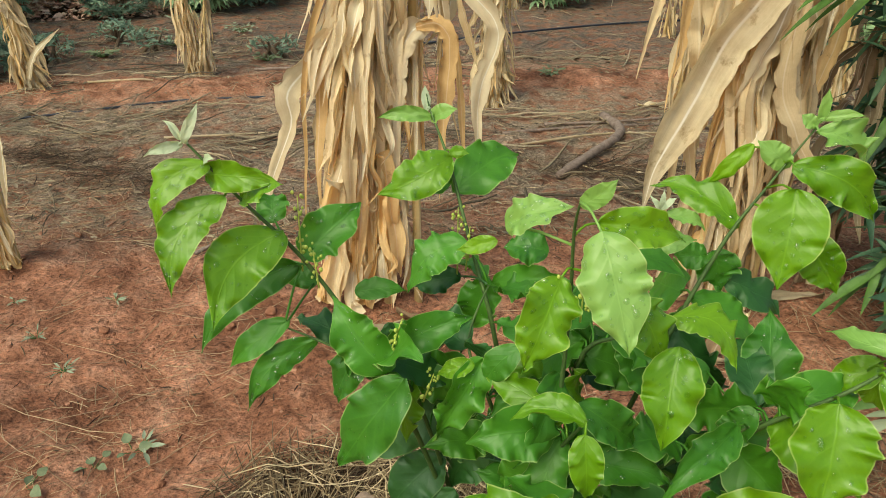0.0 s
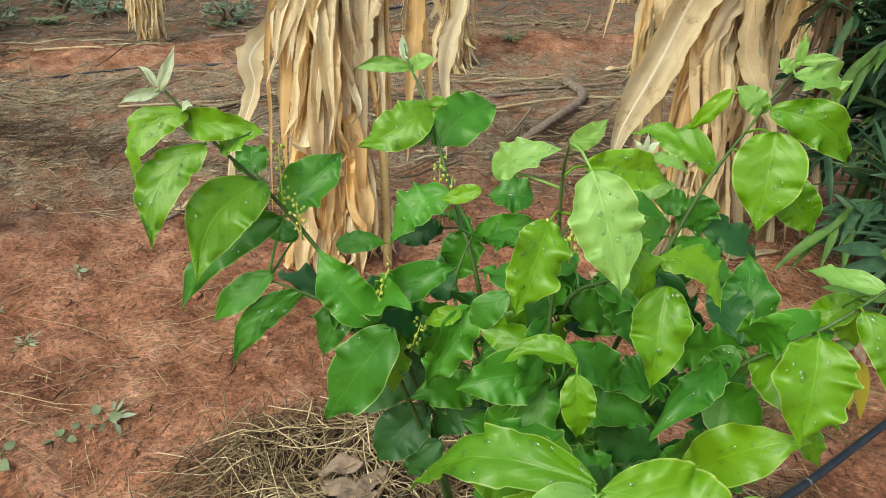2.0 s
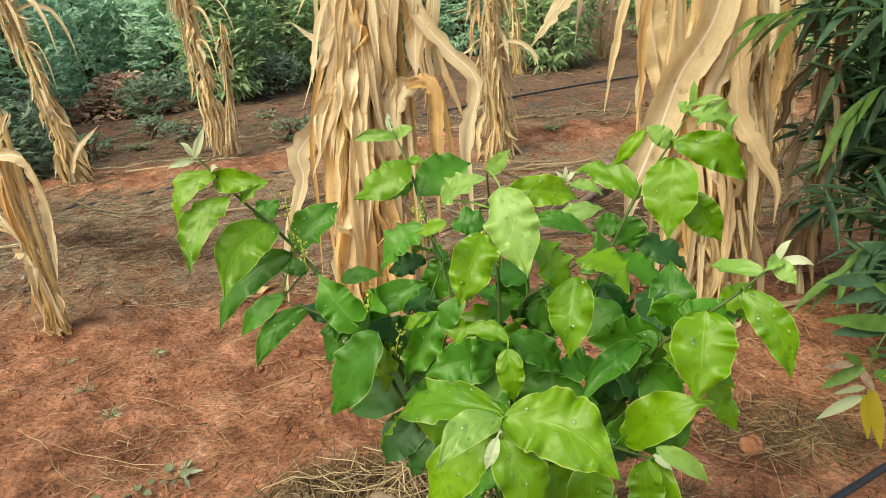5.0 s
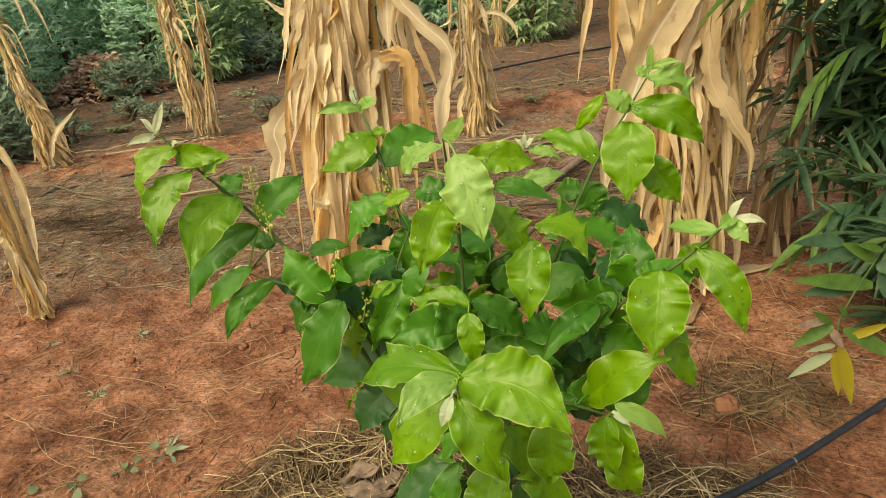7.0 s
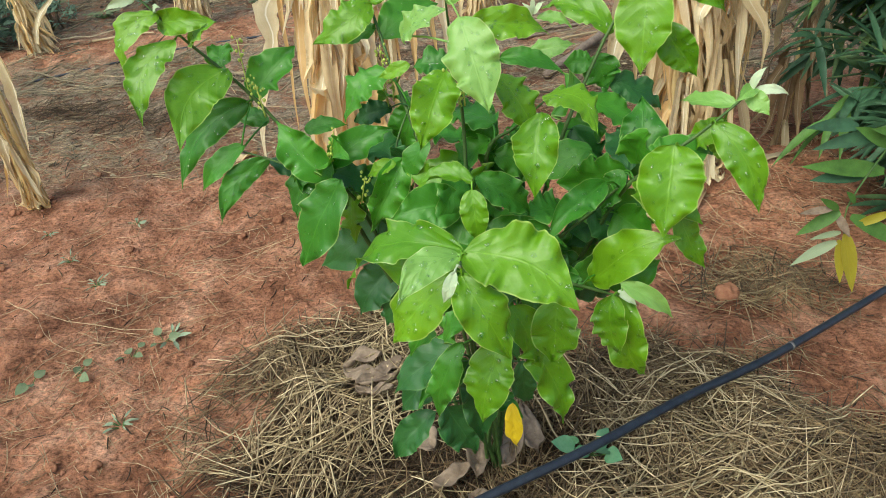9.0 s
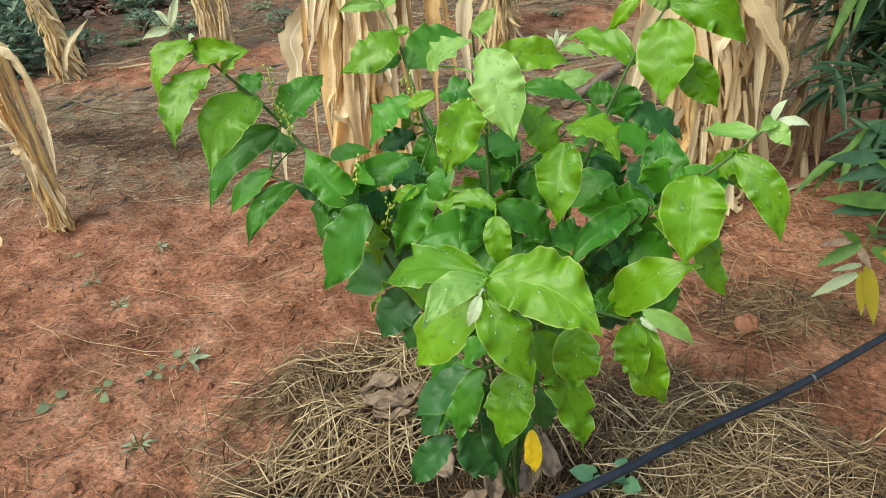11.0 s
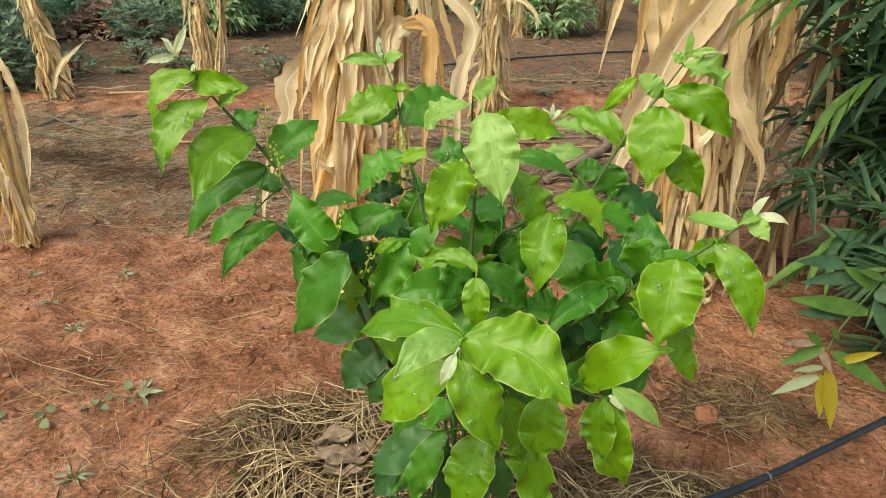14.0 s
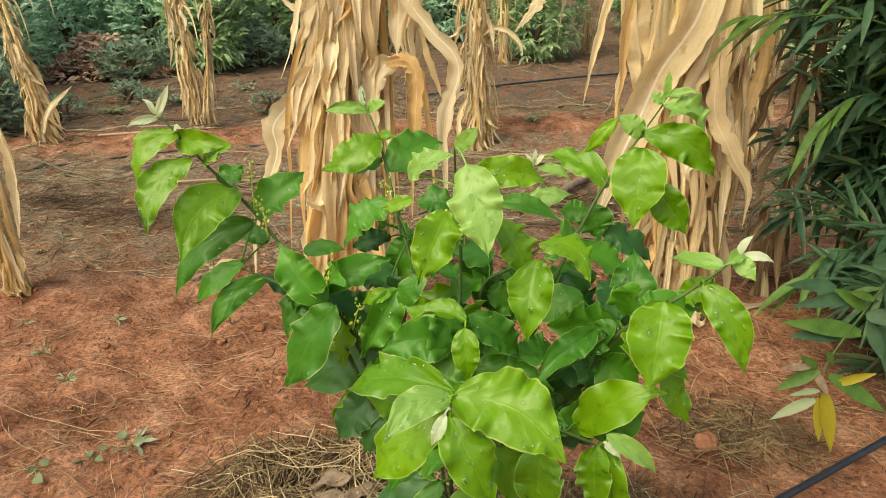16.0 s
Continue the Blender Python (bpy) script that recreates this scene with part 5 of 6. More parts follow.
def narrow_shrub(x, y, height, seed, stems, label, pale=0.0, reach=0.5, lo=0.1, leaf=(0.1, 0.18), wide=(0.016, 0.027), twigs=(8, 13), long=(0.08, 0.24), arms=()):
    """Thin upright stems with spreading side twigs, set with long narrow drooping leaves."""
    rng = np.random.default_rng(seed)
    z = gz(x, y) - 0.01
    plant = thing("narrow_leaved_shrub", label, "shrub", "narrow-leaved shrubs", at=(x, y, z))
    for k in range(stems):
        g = rng.uniform(0, 6.283)
        tip = np.array((x + math.cos(g) * reach * rng.uniform(0.3, 1), y + math.sin(g) * reach * rng.uniform(0.3, 1), z + height * rng.uniform(0.45, 1)))
        ft = np.array((x + rng.uniform(-0.08, 0.08), y + rng.uniform(-0.08, 0.08), z - 0.01))
        path = spline([ft, ft * 0.55 + tip * 0.45 + (0, 0, 0.14 * height), tip], 16)
        tv, tf = tube(path, rng.uniform(0.005, 0.009), 0.002, 6)
        limb = part("stem", tv, tf, STEM, plant)
        sets, wood = [], []
        for q in range(int(rng.integers(*twigs)) + 1):
            c = path[-1] if q == 0 else path[int(rng.integers(int(16 * lo), 16))]
            h = rng.uniform(0, 6.283)
            d = np.array((math.cos(h), math.sin(h), rng.uniform(0.0, 0.9))) * rng.uniform(*long)
            run = spline([c, c + d * 0.55 + (0, 0, 0.015), c + d - (0, 0, 0.15 * np.linalg.norm(d[:2]))], int(rng.integers(5, 9)))
            wood.append(tube(run, 0.0022, 0.0009, 4))
            sets.append(leafy_twig(run, rng, leaf, wide))
        org, way, nr, ln, wd = (np.concatenate(a) for a in zip(*sets))
        bv, bf = blades(org, way, nr, ln, wd, rng.uniform(0.0, 0.24, len(ln)), 6)
        part("foliage", bv, bf, NARROW_PALE if rng.random() < pale else NARROW, limb, kind="stuff")
        wv, wf = joined(wood)
        part("twig_wood", wv, wf, STEM, limb, kind="stuff")
    for arm in arms:
        # a long twig that reaches out across the dry corn
        path = spline([(x, y, z + arm[0][2] * 0.85), *arm], 16)
        tv, tf = tube(path, 0.004, 0.0012, 6)
        limb = part("stem", tv, tf, STEM, plant)
        for k in range(5, 16):
            way = unit(path[k] - path[k - 1]) + rng.normal(size=3) * (0.25, 0.5, 0.35) - (0, 0, 0.2)
            bv, bf = blades(path[k:k + 1], way[None], np.array([(0, -0.4, 1.0)]), np.array([rng.uniform(0.1, 0.16)]), np.array([rng.uniform(0.018, 0.028)]), np.array([0.3]), 6)
            part("leaf", bv, bf, NARROW_PALE if k > 10 else NARROW, limb)


narrow_shrub(1.15, 1.34, 1.7, 61, 40, "dense dark green shrub with long narrow leaves", 0.1, 0.36, 0.25, (0.085, 0.15), (0.015, 0.025),
             arms=(((0.891, 1.12, 0.899), (0.752, 1.07, 0.926), (0.622, 1.03, 0.94), (0.53, 1.01, 0.93)),
                   ((0.95, 1.2, 0.7), (0.87, 1.16, 0.72), (0.78, 1.14, 0.66)), ((0.95, 1.1, 0.3), (0.85, 1.05, 0.32), (0.77, 1.0, 0.26))))
narrow_shrub(1.14, 1.04, 0.5, 62, 12, "low dark green shrub with long narrow leaves", 0.0, 0.26, 0.2, (0.1, 0.17), (0.016, 0.026), (8, 12))
narrow_shrub(1.08, 1.5, 1.15, 66, 10, "leafy dark green shrub with long narrow leaves", 0.25, 0.26, 0.3)
narrow_shrub(1.5, 1.8, 1.9, 63, 24, "tall dark green shrub with long narrow leaves", 0.05, 0.55, 0.15)
# a twig that nods over the bare soil, its last leaves yellow: kind, base, tip, width
SPRIG = [
    ("pale", (0.681, 0.56, 0.234), (0.598, 0.55, 0.183), 0.030),
    ("lilac", (0.664, 0.56, 0.242), (0.595, 0.55, 0.236), 0.018),
    ("grey", (0.687, 0.56, 0.157), (0.602, 0.55, 0.104), 0.026),
    ("olive", (0.691, 0.56, 0.163), (0.707, 0.55, 0.06), 0.023),
    ("yellow", (0.7, 0.56, 0.18), (0.736, 0.55, 0.036), 0.036),
    ("pale", (0.703, 0.56, 0.222), (0.825, 0.55, 0.147), 0.038),
    ("olive", (0.717, 0.56, 0.2), (0.8, 0.55, 0.246), 0.023),
    ("lilac", (0.674, 0.56, 0.229), (0.705, 0.55, 0.179), 0.020),
    ("pale", (0.706, 0.56, 0.255), (0.678, 0.55, 0.293), 0.017),
    ("pale", (0.676, 0.56, 0.239), (0.628, 0.55, 0.278), 0.018),
    ("grey", (0.691, 0.56, 0.182), (0.627, 0.55, 0.17), 0.015),
    ("pale", (0.791, 0.66, 0.278), (0.605, 0.63, 0.31), 0.042),
    ("green", (0.755, 0.66, 0.271), (0.63, 0.63, 0.275), 0.037),
    ("pale", (0.787, 0.66, 0.34), (0.695, 0.63, 0.405), 0.033),
    ("green", (0.793, 0.66, 0.323), (0.875, 0.63, 0.331), 0.041),
    ("green", (0.803, 0.66, 0.306), (0.833, 0.63, 0.234), 0.031),
    ("green", (0.829, 0.66, 0.297), (0.854, 0.63, 0.19), 0.031),
    ("green", (0.719, 0.66, 0.387), (0.6, 0.63, 0.402), 0.033),
    ("pale", (0.801, 0.66, 0.364), (0.732, 0.63, 0.396), 0.020),
    ("green", (0.76, 0.66, 0.363), (0.624, 0.63, 0.35), 0.033),
    ("green", (0.782, 0.66, 0.449), (0.858, 0.63, 0.49), 0.042),
    ("green", (0.817, 0.66, 0.425), (0.815, 0.63, 0.358), 0.027),
]
rs = np.random.default_rng(65)
sprig = thing("yellowing_sprig", "nodding twig with hanging yellow and green leaves", "sprig", at=(1.05, 0.95, gz(1.05, 0.95)))
run = spline([(1.05, 0.95, gz(1.05, 0.95) - 0.01), (1.03, 0.9, 0.25), (0.935, 0.8, 0.443), (0.838, 0.7, 0.393), (0.789, 0.66, 0.34), (0.721, 0.59, 0.282), (0.692, 0.56, 0.238), (0.698, 0.56, 0.179)], 20)
tv, tf = tube(run, 0.004, 0.0015, 6)
twig = part("stem", tv, tf, STEM, sprig)
SPRIG_LEAF = {"pale": NARROW_PALE, "green": NARROW, "yellow": LEAF["olive"], "olive": LEAF["olive"], "lilac": DEADLEAF, "grey": LEAF["faded"]}
for kind, b, t, w in SPRIG:
    b, t = np.array(b), np.array(t)
    ln = np.linalg.norm(t - b)
    sag = rs.uniform(0.05, 0.15)
    bv, bf = blades(b[None], (t - b + (0, 0, sag * ln))[None], np.array([(rs.normal() * 0.3, -0.8, 0.6)]), np.array([ln]), np.array([w * 0.95]), np.array([sag]), 9, 0.18)
    part("leaf", bv, bf, SPRIG_LEAF[kind], twig, {"yellow": "yellow dying leaf", "olive": "yellowing leaf", "lilac": "withered brownish leaf"}.get(kind, ""), uvs=[((q // 3) / 8, (q % 3) / 2) for q in range(27)])


# ---- bushes behind the field ----
def palmate_bush(x, y, height, wide, seed, mat, leaves=170, size=1.0, label="bushy green shrub with fingered leaves"):
    rng = np.random.default_rng(seed)
    z = gz(x, y)
    plant = thing("field_bush", label, "bush", "bushes behind the field", at=(x, y, z))
    for k in range(5):
        g = rng.uniform(0, 6.283)
        path = spline([(x + rng.uniform(-0.1, 0.1), y + rng.uniform(-0.1, 0.1), z - 0.03), (x + math.cos(g) * wide * 0.25, y + math.sin(g) * wide * 0.25, z + height * 0.5),
                       (x + math.cos(g) * wide * 0.5, y + math.sin(g) * wide * 0.5, z + height * rng.uniform(0.75, 1))], 9)
        tv, tf = tube(path, 0.016, 0.005, 6)
        part("stem", tv, tf, BARK, plant)
    c = rng.normal(size=(leaves, 3))
    c = unit(c) * rng.uniform(0.7, 1.0, (leaves, 1)) * (wide, wide, height * 0.55) * (1 + 0.25 * lattice_noise(c[:, :1] * 3, c[:, 1:2] * 3, 1.0, seed))
    c = c + (x, y, z + height * 0.5)
    c = c[c[:, 2] > z + 0.06]
    n = len(c)
    out = unit(c - (x, y, z + height * 0.3))
    org, way, nr, ln = [], [], [], []
    for f in range(6):
        g = (f - 2.5) * 0.5
        right = unit(np.cross(out, (0, 0, 1.0)) + 1e-3)
        w = out * math.cos(g) + right * math.sin(g)
        org.append(c)
        way.append(w * 0.5 + right * math.sin(g) + np.cross(right, out) * math.cos(g) * 0.6 + rng.normal(size=(n, 3)) * 0.15 - (0, 0, 0.3))
        nr.append(out * 0.5 + (0, -0.25, 0.8) + rng.normal(size=(n, 3)) * 0.35)
        ln.append(1.3 * size * rng.uniform(0.05, 0.11, n) * (1 - 0.12 * abs(f - 2.5)))
    org, way, nr, ln = np.concatenate(org), np.concatenate(way), np.concatenate(nr), np.concatenate(ln)
    bv, bf = blades(org, way, nr, ln, ln * rng.uniform(0.22, 0.34, len(ln)), rng.uniform(0.1, 0.5, len(ln)), 3)
    part("crown", bv, bf, mat, plant, kind="stuff")


rb = np.random.default_rng(5)
spots = [(-3.0, 6.9), (-3.7, 6.5), (-4.4, 6.6), (-5.1, 6.2), (-2.5, 7.3), (-5.8, 5.8), (-5.0, 5.0), (-5.5, 4.3), (-4.9, 3.6), (-4.4, 3.0), (-6.3, 5.0),
         (-3.4, 7.7), (-4.5, 7.6), (-5.6, 7.2), (-2.2, 8.2), (-1.4, 8.4), (-0.5, 8.6), (1.1, 9.2), (-6.6, 6.6), (2.3, 7.8), (-3.3, 5.7), (-0.25, 6.9), (2.4, 6.2), (2.2, 4.6)]
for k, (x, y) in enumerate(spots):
    palmate_bush(x, y, rb.uniform(1.2, 1.9) if k != 19 else 0.5, rb.uniform(0.45, 0.65) if k not in (19, 20) else 0.35, 80 + k, PALMATE_HAZY if k % 4 and x < -1 else PALMATE, 1000)
for k, (x, y, h) in enumerate(((-3.55, 3.15, 0.5), (-3.95, 3.55, 0.6), (-3.5, 3.75, 0.18), (-3.75, 2.75, 0.4), (-3.95, 5.35, 0.35), (-3.55, 5.7, 0.45), (-3.0, 6.2, 0.4), (-3.35, 4.35, 0.16), (-2.95, 4.15, 0.14), (-2.05, 4.15, 0.16))):
    palmate_bush(x, y, h, 0.28 if h > 0.2 else 0.16, 170 + k, PALMATE_LOW, 260 if h > 0.2 else 50, 0.8 if h > 0.2 else 0.6, "low green shrub with fingered leaves")
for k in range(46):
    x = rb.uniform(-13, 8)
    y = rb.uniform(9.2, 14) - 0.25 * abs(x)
    palmate_bush(x, y, rb.uniform(1.6, 2.6), rb.uniform(0.7, 1.1), 120 + k, PALMATE if k % 2 else PALMATE_HAZY, 520, 1.5)


# ---- straw and litter ----
def straws(cx, cy, ang, ln, rad, lift, rng, pitch=0.12, curl=0.25):
    """Thin bent stalks lying over the ground."""
    n = len(cx)
    s = np.linspace(-0.5, 0.5, 5)
    bend = rng.normal(size=n) * curl
    g = ang[:, None] + bend[:, None] * s[None] * 2
    stepx, stepy = np.cos(g) * (ln / 4)[:, None], np.sin(g) * (ln / 4)[:, None]
    X = cx[:, None] + np.cumsum(stepx, 1) - stepx.sum(1, keepdims=True) / 2
    Y = cy[:, None] + np.cumsum(stepy, 1) - stepy.sum(1, keepdims=True) / 2
    Z = ground_z(X, Y) + lift[:, None] + rad[:, None] + np.maximum(0, (rng.normal(size=n) * pitch)[:, None] * s[None] * ln[:, None])
    P = np.stack([X, Y, Z], -1)
    side = np.stack([-np.sin(g), np.cos(g), 0 * g], -1)
    up = np.array((0, 0, 1.0))
    r = rad[:, None, None] * np.array((0.7, 1, 1, 0.9, 0.5))[None, :, None]
    ring = np.stack([P + side * r, P + up * r * 1.2, P - side * r], 2)
    q = []
    for i in range(4):
        for a, b in ((0, 1), (1, 2), (2, 0)):
            q.append((i * 3 + a, (i + 1) * 3 + a, (i + 1) * 3 + b, i * 3 + b))
    F = (np.arange(n)[:, None, None] * 15 + np.array(q)[None]).reshape(-1, 4)
    return ring.reshape(-1, 3).tolist(), F.tolist()


def scattered(name, count, box, rad, ln, lift, mat, seed, label, weight=None, curl=0.25, swirl=None, category="straw", pitch=0.12, spin=0.55):
    rng = np.random.default_rng(seed)
    x = rng.uniform(box[0], box[1], count * 3)
    y = rng.uniform(box[2], box[3], count * 3)
    if weight is not None:
        keep = rng.random(len(x)) < weight(x, y)
        x, y = x[keep][:count], y[keep][:count]
    else:
        x, y = x[:count], y[:count]
    n = len(x)
    ang = rng.uniform(0, 6.283, n) if swirl is None else swirl(x, y) + rng.normal(size=n) * spin
    v, f = straws(x, y, ang, rng.uniform(ln[0], ln[1], n), rng.uniform(rad[0], rad[1], n), rng.uniform(lift[0], lift[1], n), rng, pitch, curl)
    tagged(mesh_object(name, v, f, mat), label, category, kind="stuff")


def mulch_swirl(x, y):
    return 2.2 * lattice_noise(x, y, 2.4, 9) + 0.4


# bottom layer of straw, its dark colour deepens the gaps above it
scattered("straw_mulch", 20000, (-1.05, 1.1, -0.55, 0.75), (0.0006, 0.0015), (0.05, 0.18), (0.0, 0.022), ROTTEN_SHADED, 7, "brown rotting straw in the mulch bed, shade in its colour",
          lambda x, y: mulch_amount(x, y) ** 2.0, 0.16)
scattered("straw_mulch", 10000, (-1.05, 1.1, -0.55, 0.75), (0.0006, 0.0015), (0.05, 0.2), (0.012, 0.05), STRAW, 17, "mat of dry tan straw round the shrub",
          lambda x, y: mulch_amount(x, y) * (0.2 + 0.8 * (lattice_noise(x, y, 3.1, 21) + 0.5 * lattice_noise(x, y, 9.0, 22) > -0.1)), 0.1, mulch_swirl, spin=0.8)
GOLD = island_material("golden_straw", [(0.27, 0.195, 0.11), (0.5, 0.4, 0.24), (0.74, 0.62, 0.42), (0.38, 0.285, 0.175), (0.15, 0.105, 0.062)], 0.55)
scattered("straw_mulch", 2600, (-1.05, 1.1, -0.55, 0.75), (0.0007, 0.0017), (0.05, 0.2), (0.028, 0.06), GOLD, 37, "long golden straws on top of the mulch",
          lambda x, y: mulch_amount(x, y) * (0.12 + 0.88 * (lattice_noise(x, y, 2.6, 41) + 0.5 * lattice_noise(x, y, 8.0, 42) + 0.35 * x > 0.05)), 0.08, mulch_swirl, spin=1.2)
LOOSE = island_material("loose_straw", [(0.3, 0.19, 0.11), (0.5, 0.36, 0.22), (0.68, 0.53, 0.34), (0.22, 0.15, 0.1), (0.62, 0.46, 0.3)])
scattered("loose_straw", 160, (-2.2, 1.1, -0.4, 1.7), (0.0008, 0.0014), (0.15, 0.34), (0.002, 0.006), LOOSE, 28, "long dry straws lying on red soil", None, 0.2, None, pitch=0.02)
scattered("loose_straw", 3600, (-2.4, 1.2, -0.5, 1.9), (0.0005, 0.0012), (0.012, 0.1), (0.001, 0.004), LOOSE, 8, "single dry straws lying on red soil",
          lambda x, y: 0.12 + 0.6 * (lattice_noise(x, y, 2.0, 12) + 0.5 * lattice_noise(x, y, 6.0, 18) > 0.1), 0.14, None, pitch=0.03)
scattered("straw_tuft", 420, (0.36, 0.78, 0.5, 0.82), (0.0008, 0.0016), (0.05, 0.2), (0.0, 0.012), STRAW, 9, "loose heap of thin grey straw",
          lambda x, y: np.exp(-((x - 0.57) / 0.14) ** 2 - ((y - 0.66) / 0.09) ** 2), 0.5)


for k, (x, y, wide, deep) in enumerate(((-1.81, 1.87, 0.3, 0.13), (-2.3, 2.05, 0.25, 0.12), (0.25, 2.3, 0.3, 0.12), (-1.0, 2.6, 0.35, 0.15))):
    scattered("straw_tuft", 700, (x - 2 * wide, x + 2 * wide, y - 2 * deep, y + 2 * deep), (0.0007, 0.0016), (0.04, 0.16), (0.0, 0.035), ROTTEN_SHADED, 190 + k, "dark tangle of rotten straw on litter",
              lambda a, b: np.exp(-((a - x) / wide) ** 2 - ((b - y) / deep) ** 2), 0.6)


def litter_weight(x, y):
    a = y - 0.28 * x + 0.5 * lattice_noise(x, y, 1.7, 14)
    return np.where(a < 1.65, 0.0, np.where(a < 3.5, 0.9, np.where(a < 4.3, 0.2, 0.75))) * (0.2 + 0.8 * (lattice_noise(x, y, 3.3, 44) + 0.8 * lattice_noise(x, y, 9.0, 45) > 0.1))


def row_way(x, y):
    """Stalks lie mostly along the crop rows."""
    return 0.28 + 0.9 * lattice_noise(x, y, 2.6, 46)


def flakes(name, count, box, ln, mat, seed, label, weight):
    """Torn bits of dead leaf lying every way on the ground."""
    rng = np.random.default_rng(seed)
    x, y = rng.uniform(box[0], box[1], count * 3), rng.uniform(box[2], box[3], count * 3)
    keep = rng.random(len(x)) < weight(x, y)
    x, y = x[keep][:count], y[keep][:count]
    m = len(x)
    g = rng.uniform(0, 6.283, m)
    way = np.stack([np.cos(g), np.sin(g), rng.uniform(-0.1, 0.3, m)], -1)
    nr = np.stack([rng.normal(size=m) * 0.4, rng.normal(size=m) * 0.4, np.ones(m)], -1)
    size = rng.uniform(*ln, m)
    bv, bf = blades(np.stack([x, y, ground_z(x, y) + 0.004], -1), way, nr, size, size * rng.uniform(0.15, 0.45, m), rng.uniform(-0.1, 0.2, m), 4, 0.3)
    tagged(mesh_object(name, bv, bf, mat), label, "litter", kind="stuff")


scattered("field_litter", 9000, (-3.8, 2.4, 1.3, 4.8), (0.0008, 0.0026), (0.01, 0.08), (0.0, 0.012), CHAFF, 10, "grey brown litter of rotten stalks and straw", litter_weight, 0.12, None, "litter", 0.08)
scattered("field_litter", 900, (-3.8, 2.4, 1.3, 4.8), (0.0008, 0.0024), (0.06, 0.26), (0.0, 0.02), CHAFF, 110, "long rotten straws lying along the crop rows", litter_weight, 0.35, row_way, "litter", 0.12, 1.6)
flakes("litter_flakes", 4200, (-3.8, 2.4, 1.3, 4.8), (0.01, 0.045), CHAFF, 111, "torn grey brown bits of dead leaf", litter_weight)
flakes("litter_flakes", 1600, (-7, 3.5, 4.4, 9.0), (0.02, 0.07), ROTTEN_SHADED, 112, "torn dead leaves under the far bushes", lambda x, y: 0.5 + 0 * x)
scattered("field_litter", 2500, (-7, 3.5, 4.4, 9.0), (0.0014, 0.004), (0.06, 0.3), (0.0, 0.012), CHAFF, 13, "grey brown litter under the far bushes", None, 0.15, None, "litter", 0.05)
scattered("field_litter", 700, (-3.4, 2.2, 1.3, 3.6), (0.0006, 0.0014), (0.04, 0.2), (0.002, 0.016), LOOSE, 16, "pale thin straws over the grey litter", litter_weight, 0.1, row_way, "litter", 0.08)
scattered("field_stalks", 260, (-3.8, 2.2, 1.75, 4.6), (0.003, 0.007), (0.15, 0.6), (0.0, 0.02), CHAFF, 14, "flattened rotten corn stalks on the litter", litter_weight, 0.08,
          row_way, "litter", 0.05)
scattered("soil_debris", 1500, (-2.3, 1.1, -0.3, 1.7), (0.0008, 0.002), (0.008, 0.04), (0.0, 0.003), ROTTEN_SHADED, 15, "dark bits of rotten stalk on red soil", None, 0.2, None, "litter", 0.04)


# ---- irrigation pipes ----
def pipe(pts, r, label, ties=(), taut=False):
    p = [(x, y, (dz if taut else gz(x, y) + dz) + r * 0.9) for x, y, dz in pts]
    run = spline(p, 60)
    tv, tf = tube(run, r, r, 12)
    ob = thing("irrigation_pipe", label, "pipe", at=tuple(run[0]))
    part("hose", tv, tf, PIPE, ob)
    for k in ties:
        c, d = run[k], unit(run[k + 1] - run[k])
        tv, tf = tube([c - d * 0.003, c, c + d * 0.003], r * 1.1, r * 1.1, 12)
        part("tie", tv, tf, DUST, ob, "dusty grey tie round the hose")


pipe(((-0.62, -0.53, 0.06), (-0.3, -0.305, 0.075), (-0.021, -0.116, 0.082), (0.149, -0.004, 0.087), (0.317, 0.128, 0.082), (0.515, 0.295, 0.047), (0.817, 0.569, 0.014), (1.25, 0.93, 0.012), (2.0, 1.5, 0.012)), 0.0084,
     "black plastic irrigation hose lying across straw mulch", (38,), True)
pipe(((-4.2, 1.75, 0), (-3.4, 2.2, 0), (-2.74, 2.6, 0.0), (-2.19, 2.92, 0.0), (-1.75, 3.07, 0.0), (-1.2, 3.22, 0.0)), 0.0065, "thin black irrigation hose on field litter")
pipe(((-1.2, 4.75, 0), (-0.47, 5.14, 0.0), (0.5, 5.8, 0.0), (1.6, 6.4, 0.0)), 0.0085, "black irrigation hose on dark field soil")


# ---- small things on the ground ----
def lump(name, x, y, r, mat, seed, label, category, flat=0.55, group=""):
    rng = np.random.default_rng(seed)
    bm = bmesh.new()
    bmesh.ops.create_icosphere(bm, subdivisions=3, radius=1)
    v = np.array([q.co for q in bm.verts])
    fs = [tuple(w.index for w in fc.verts) for fc in bm.faces]
    bm.free()
    v = v * (1 + 0.4 * lattice_noise(v[:, 0] * 1.6 + seed, v[:, 1] * 1.6 + v[:, 2], 1.0, seed) + 0.06 * lattice_noise(v[:, 0] * 5, v[:, 1] * 5 + v[:, 2] * 4, 1.0, seed))[:, None]
    v = v * np.array((r, r * rng.uniform(0.75, 1.0), r * flat))
    ob = mesh_object(name, v.tolist(), fs, mat)
    ob.location = (x, y, gz(x, y) + r * flat * 0.55)
    ob.rotation_euler = (0, 0, rng.uniform(0, 6))
    return tagged(ob, label, category, group)


lump("soil_clod", 0.483, 0.603, 0.036, CLOD, 3, "rounded lump of red soil among straw", "clod", 0.5, "soil clods")
rc = np.random.default_rng(19)
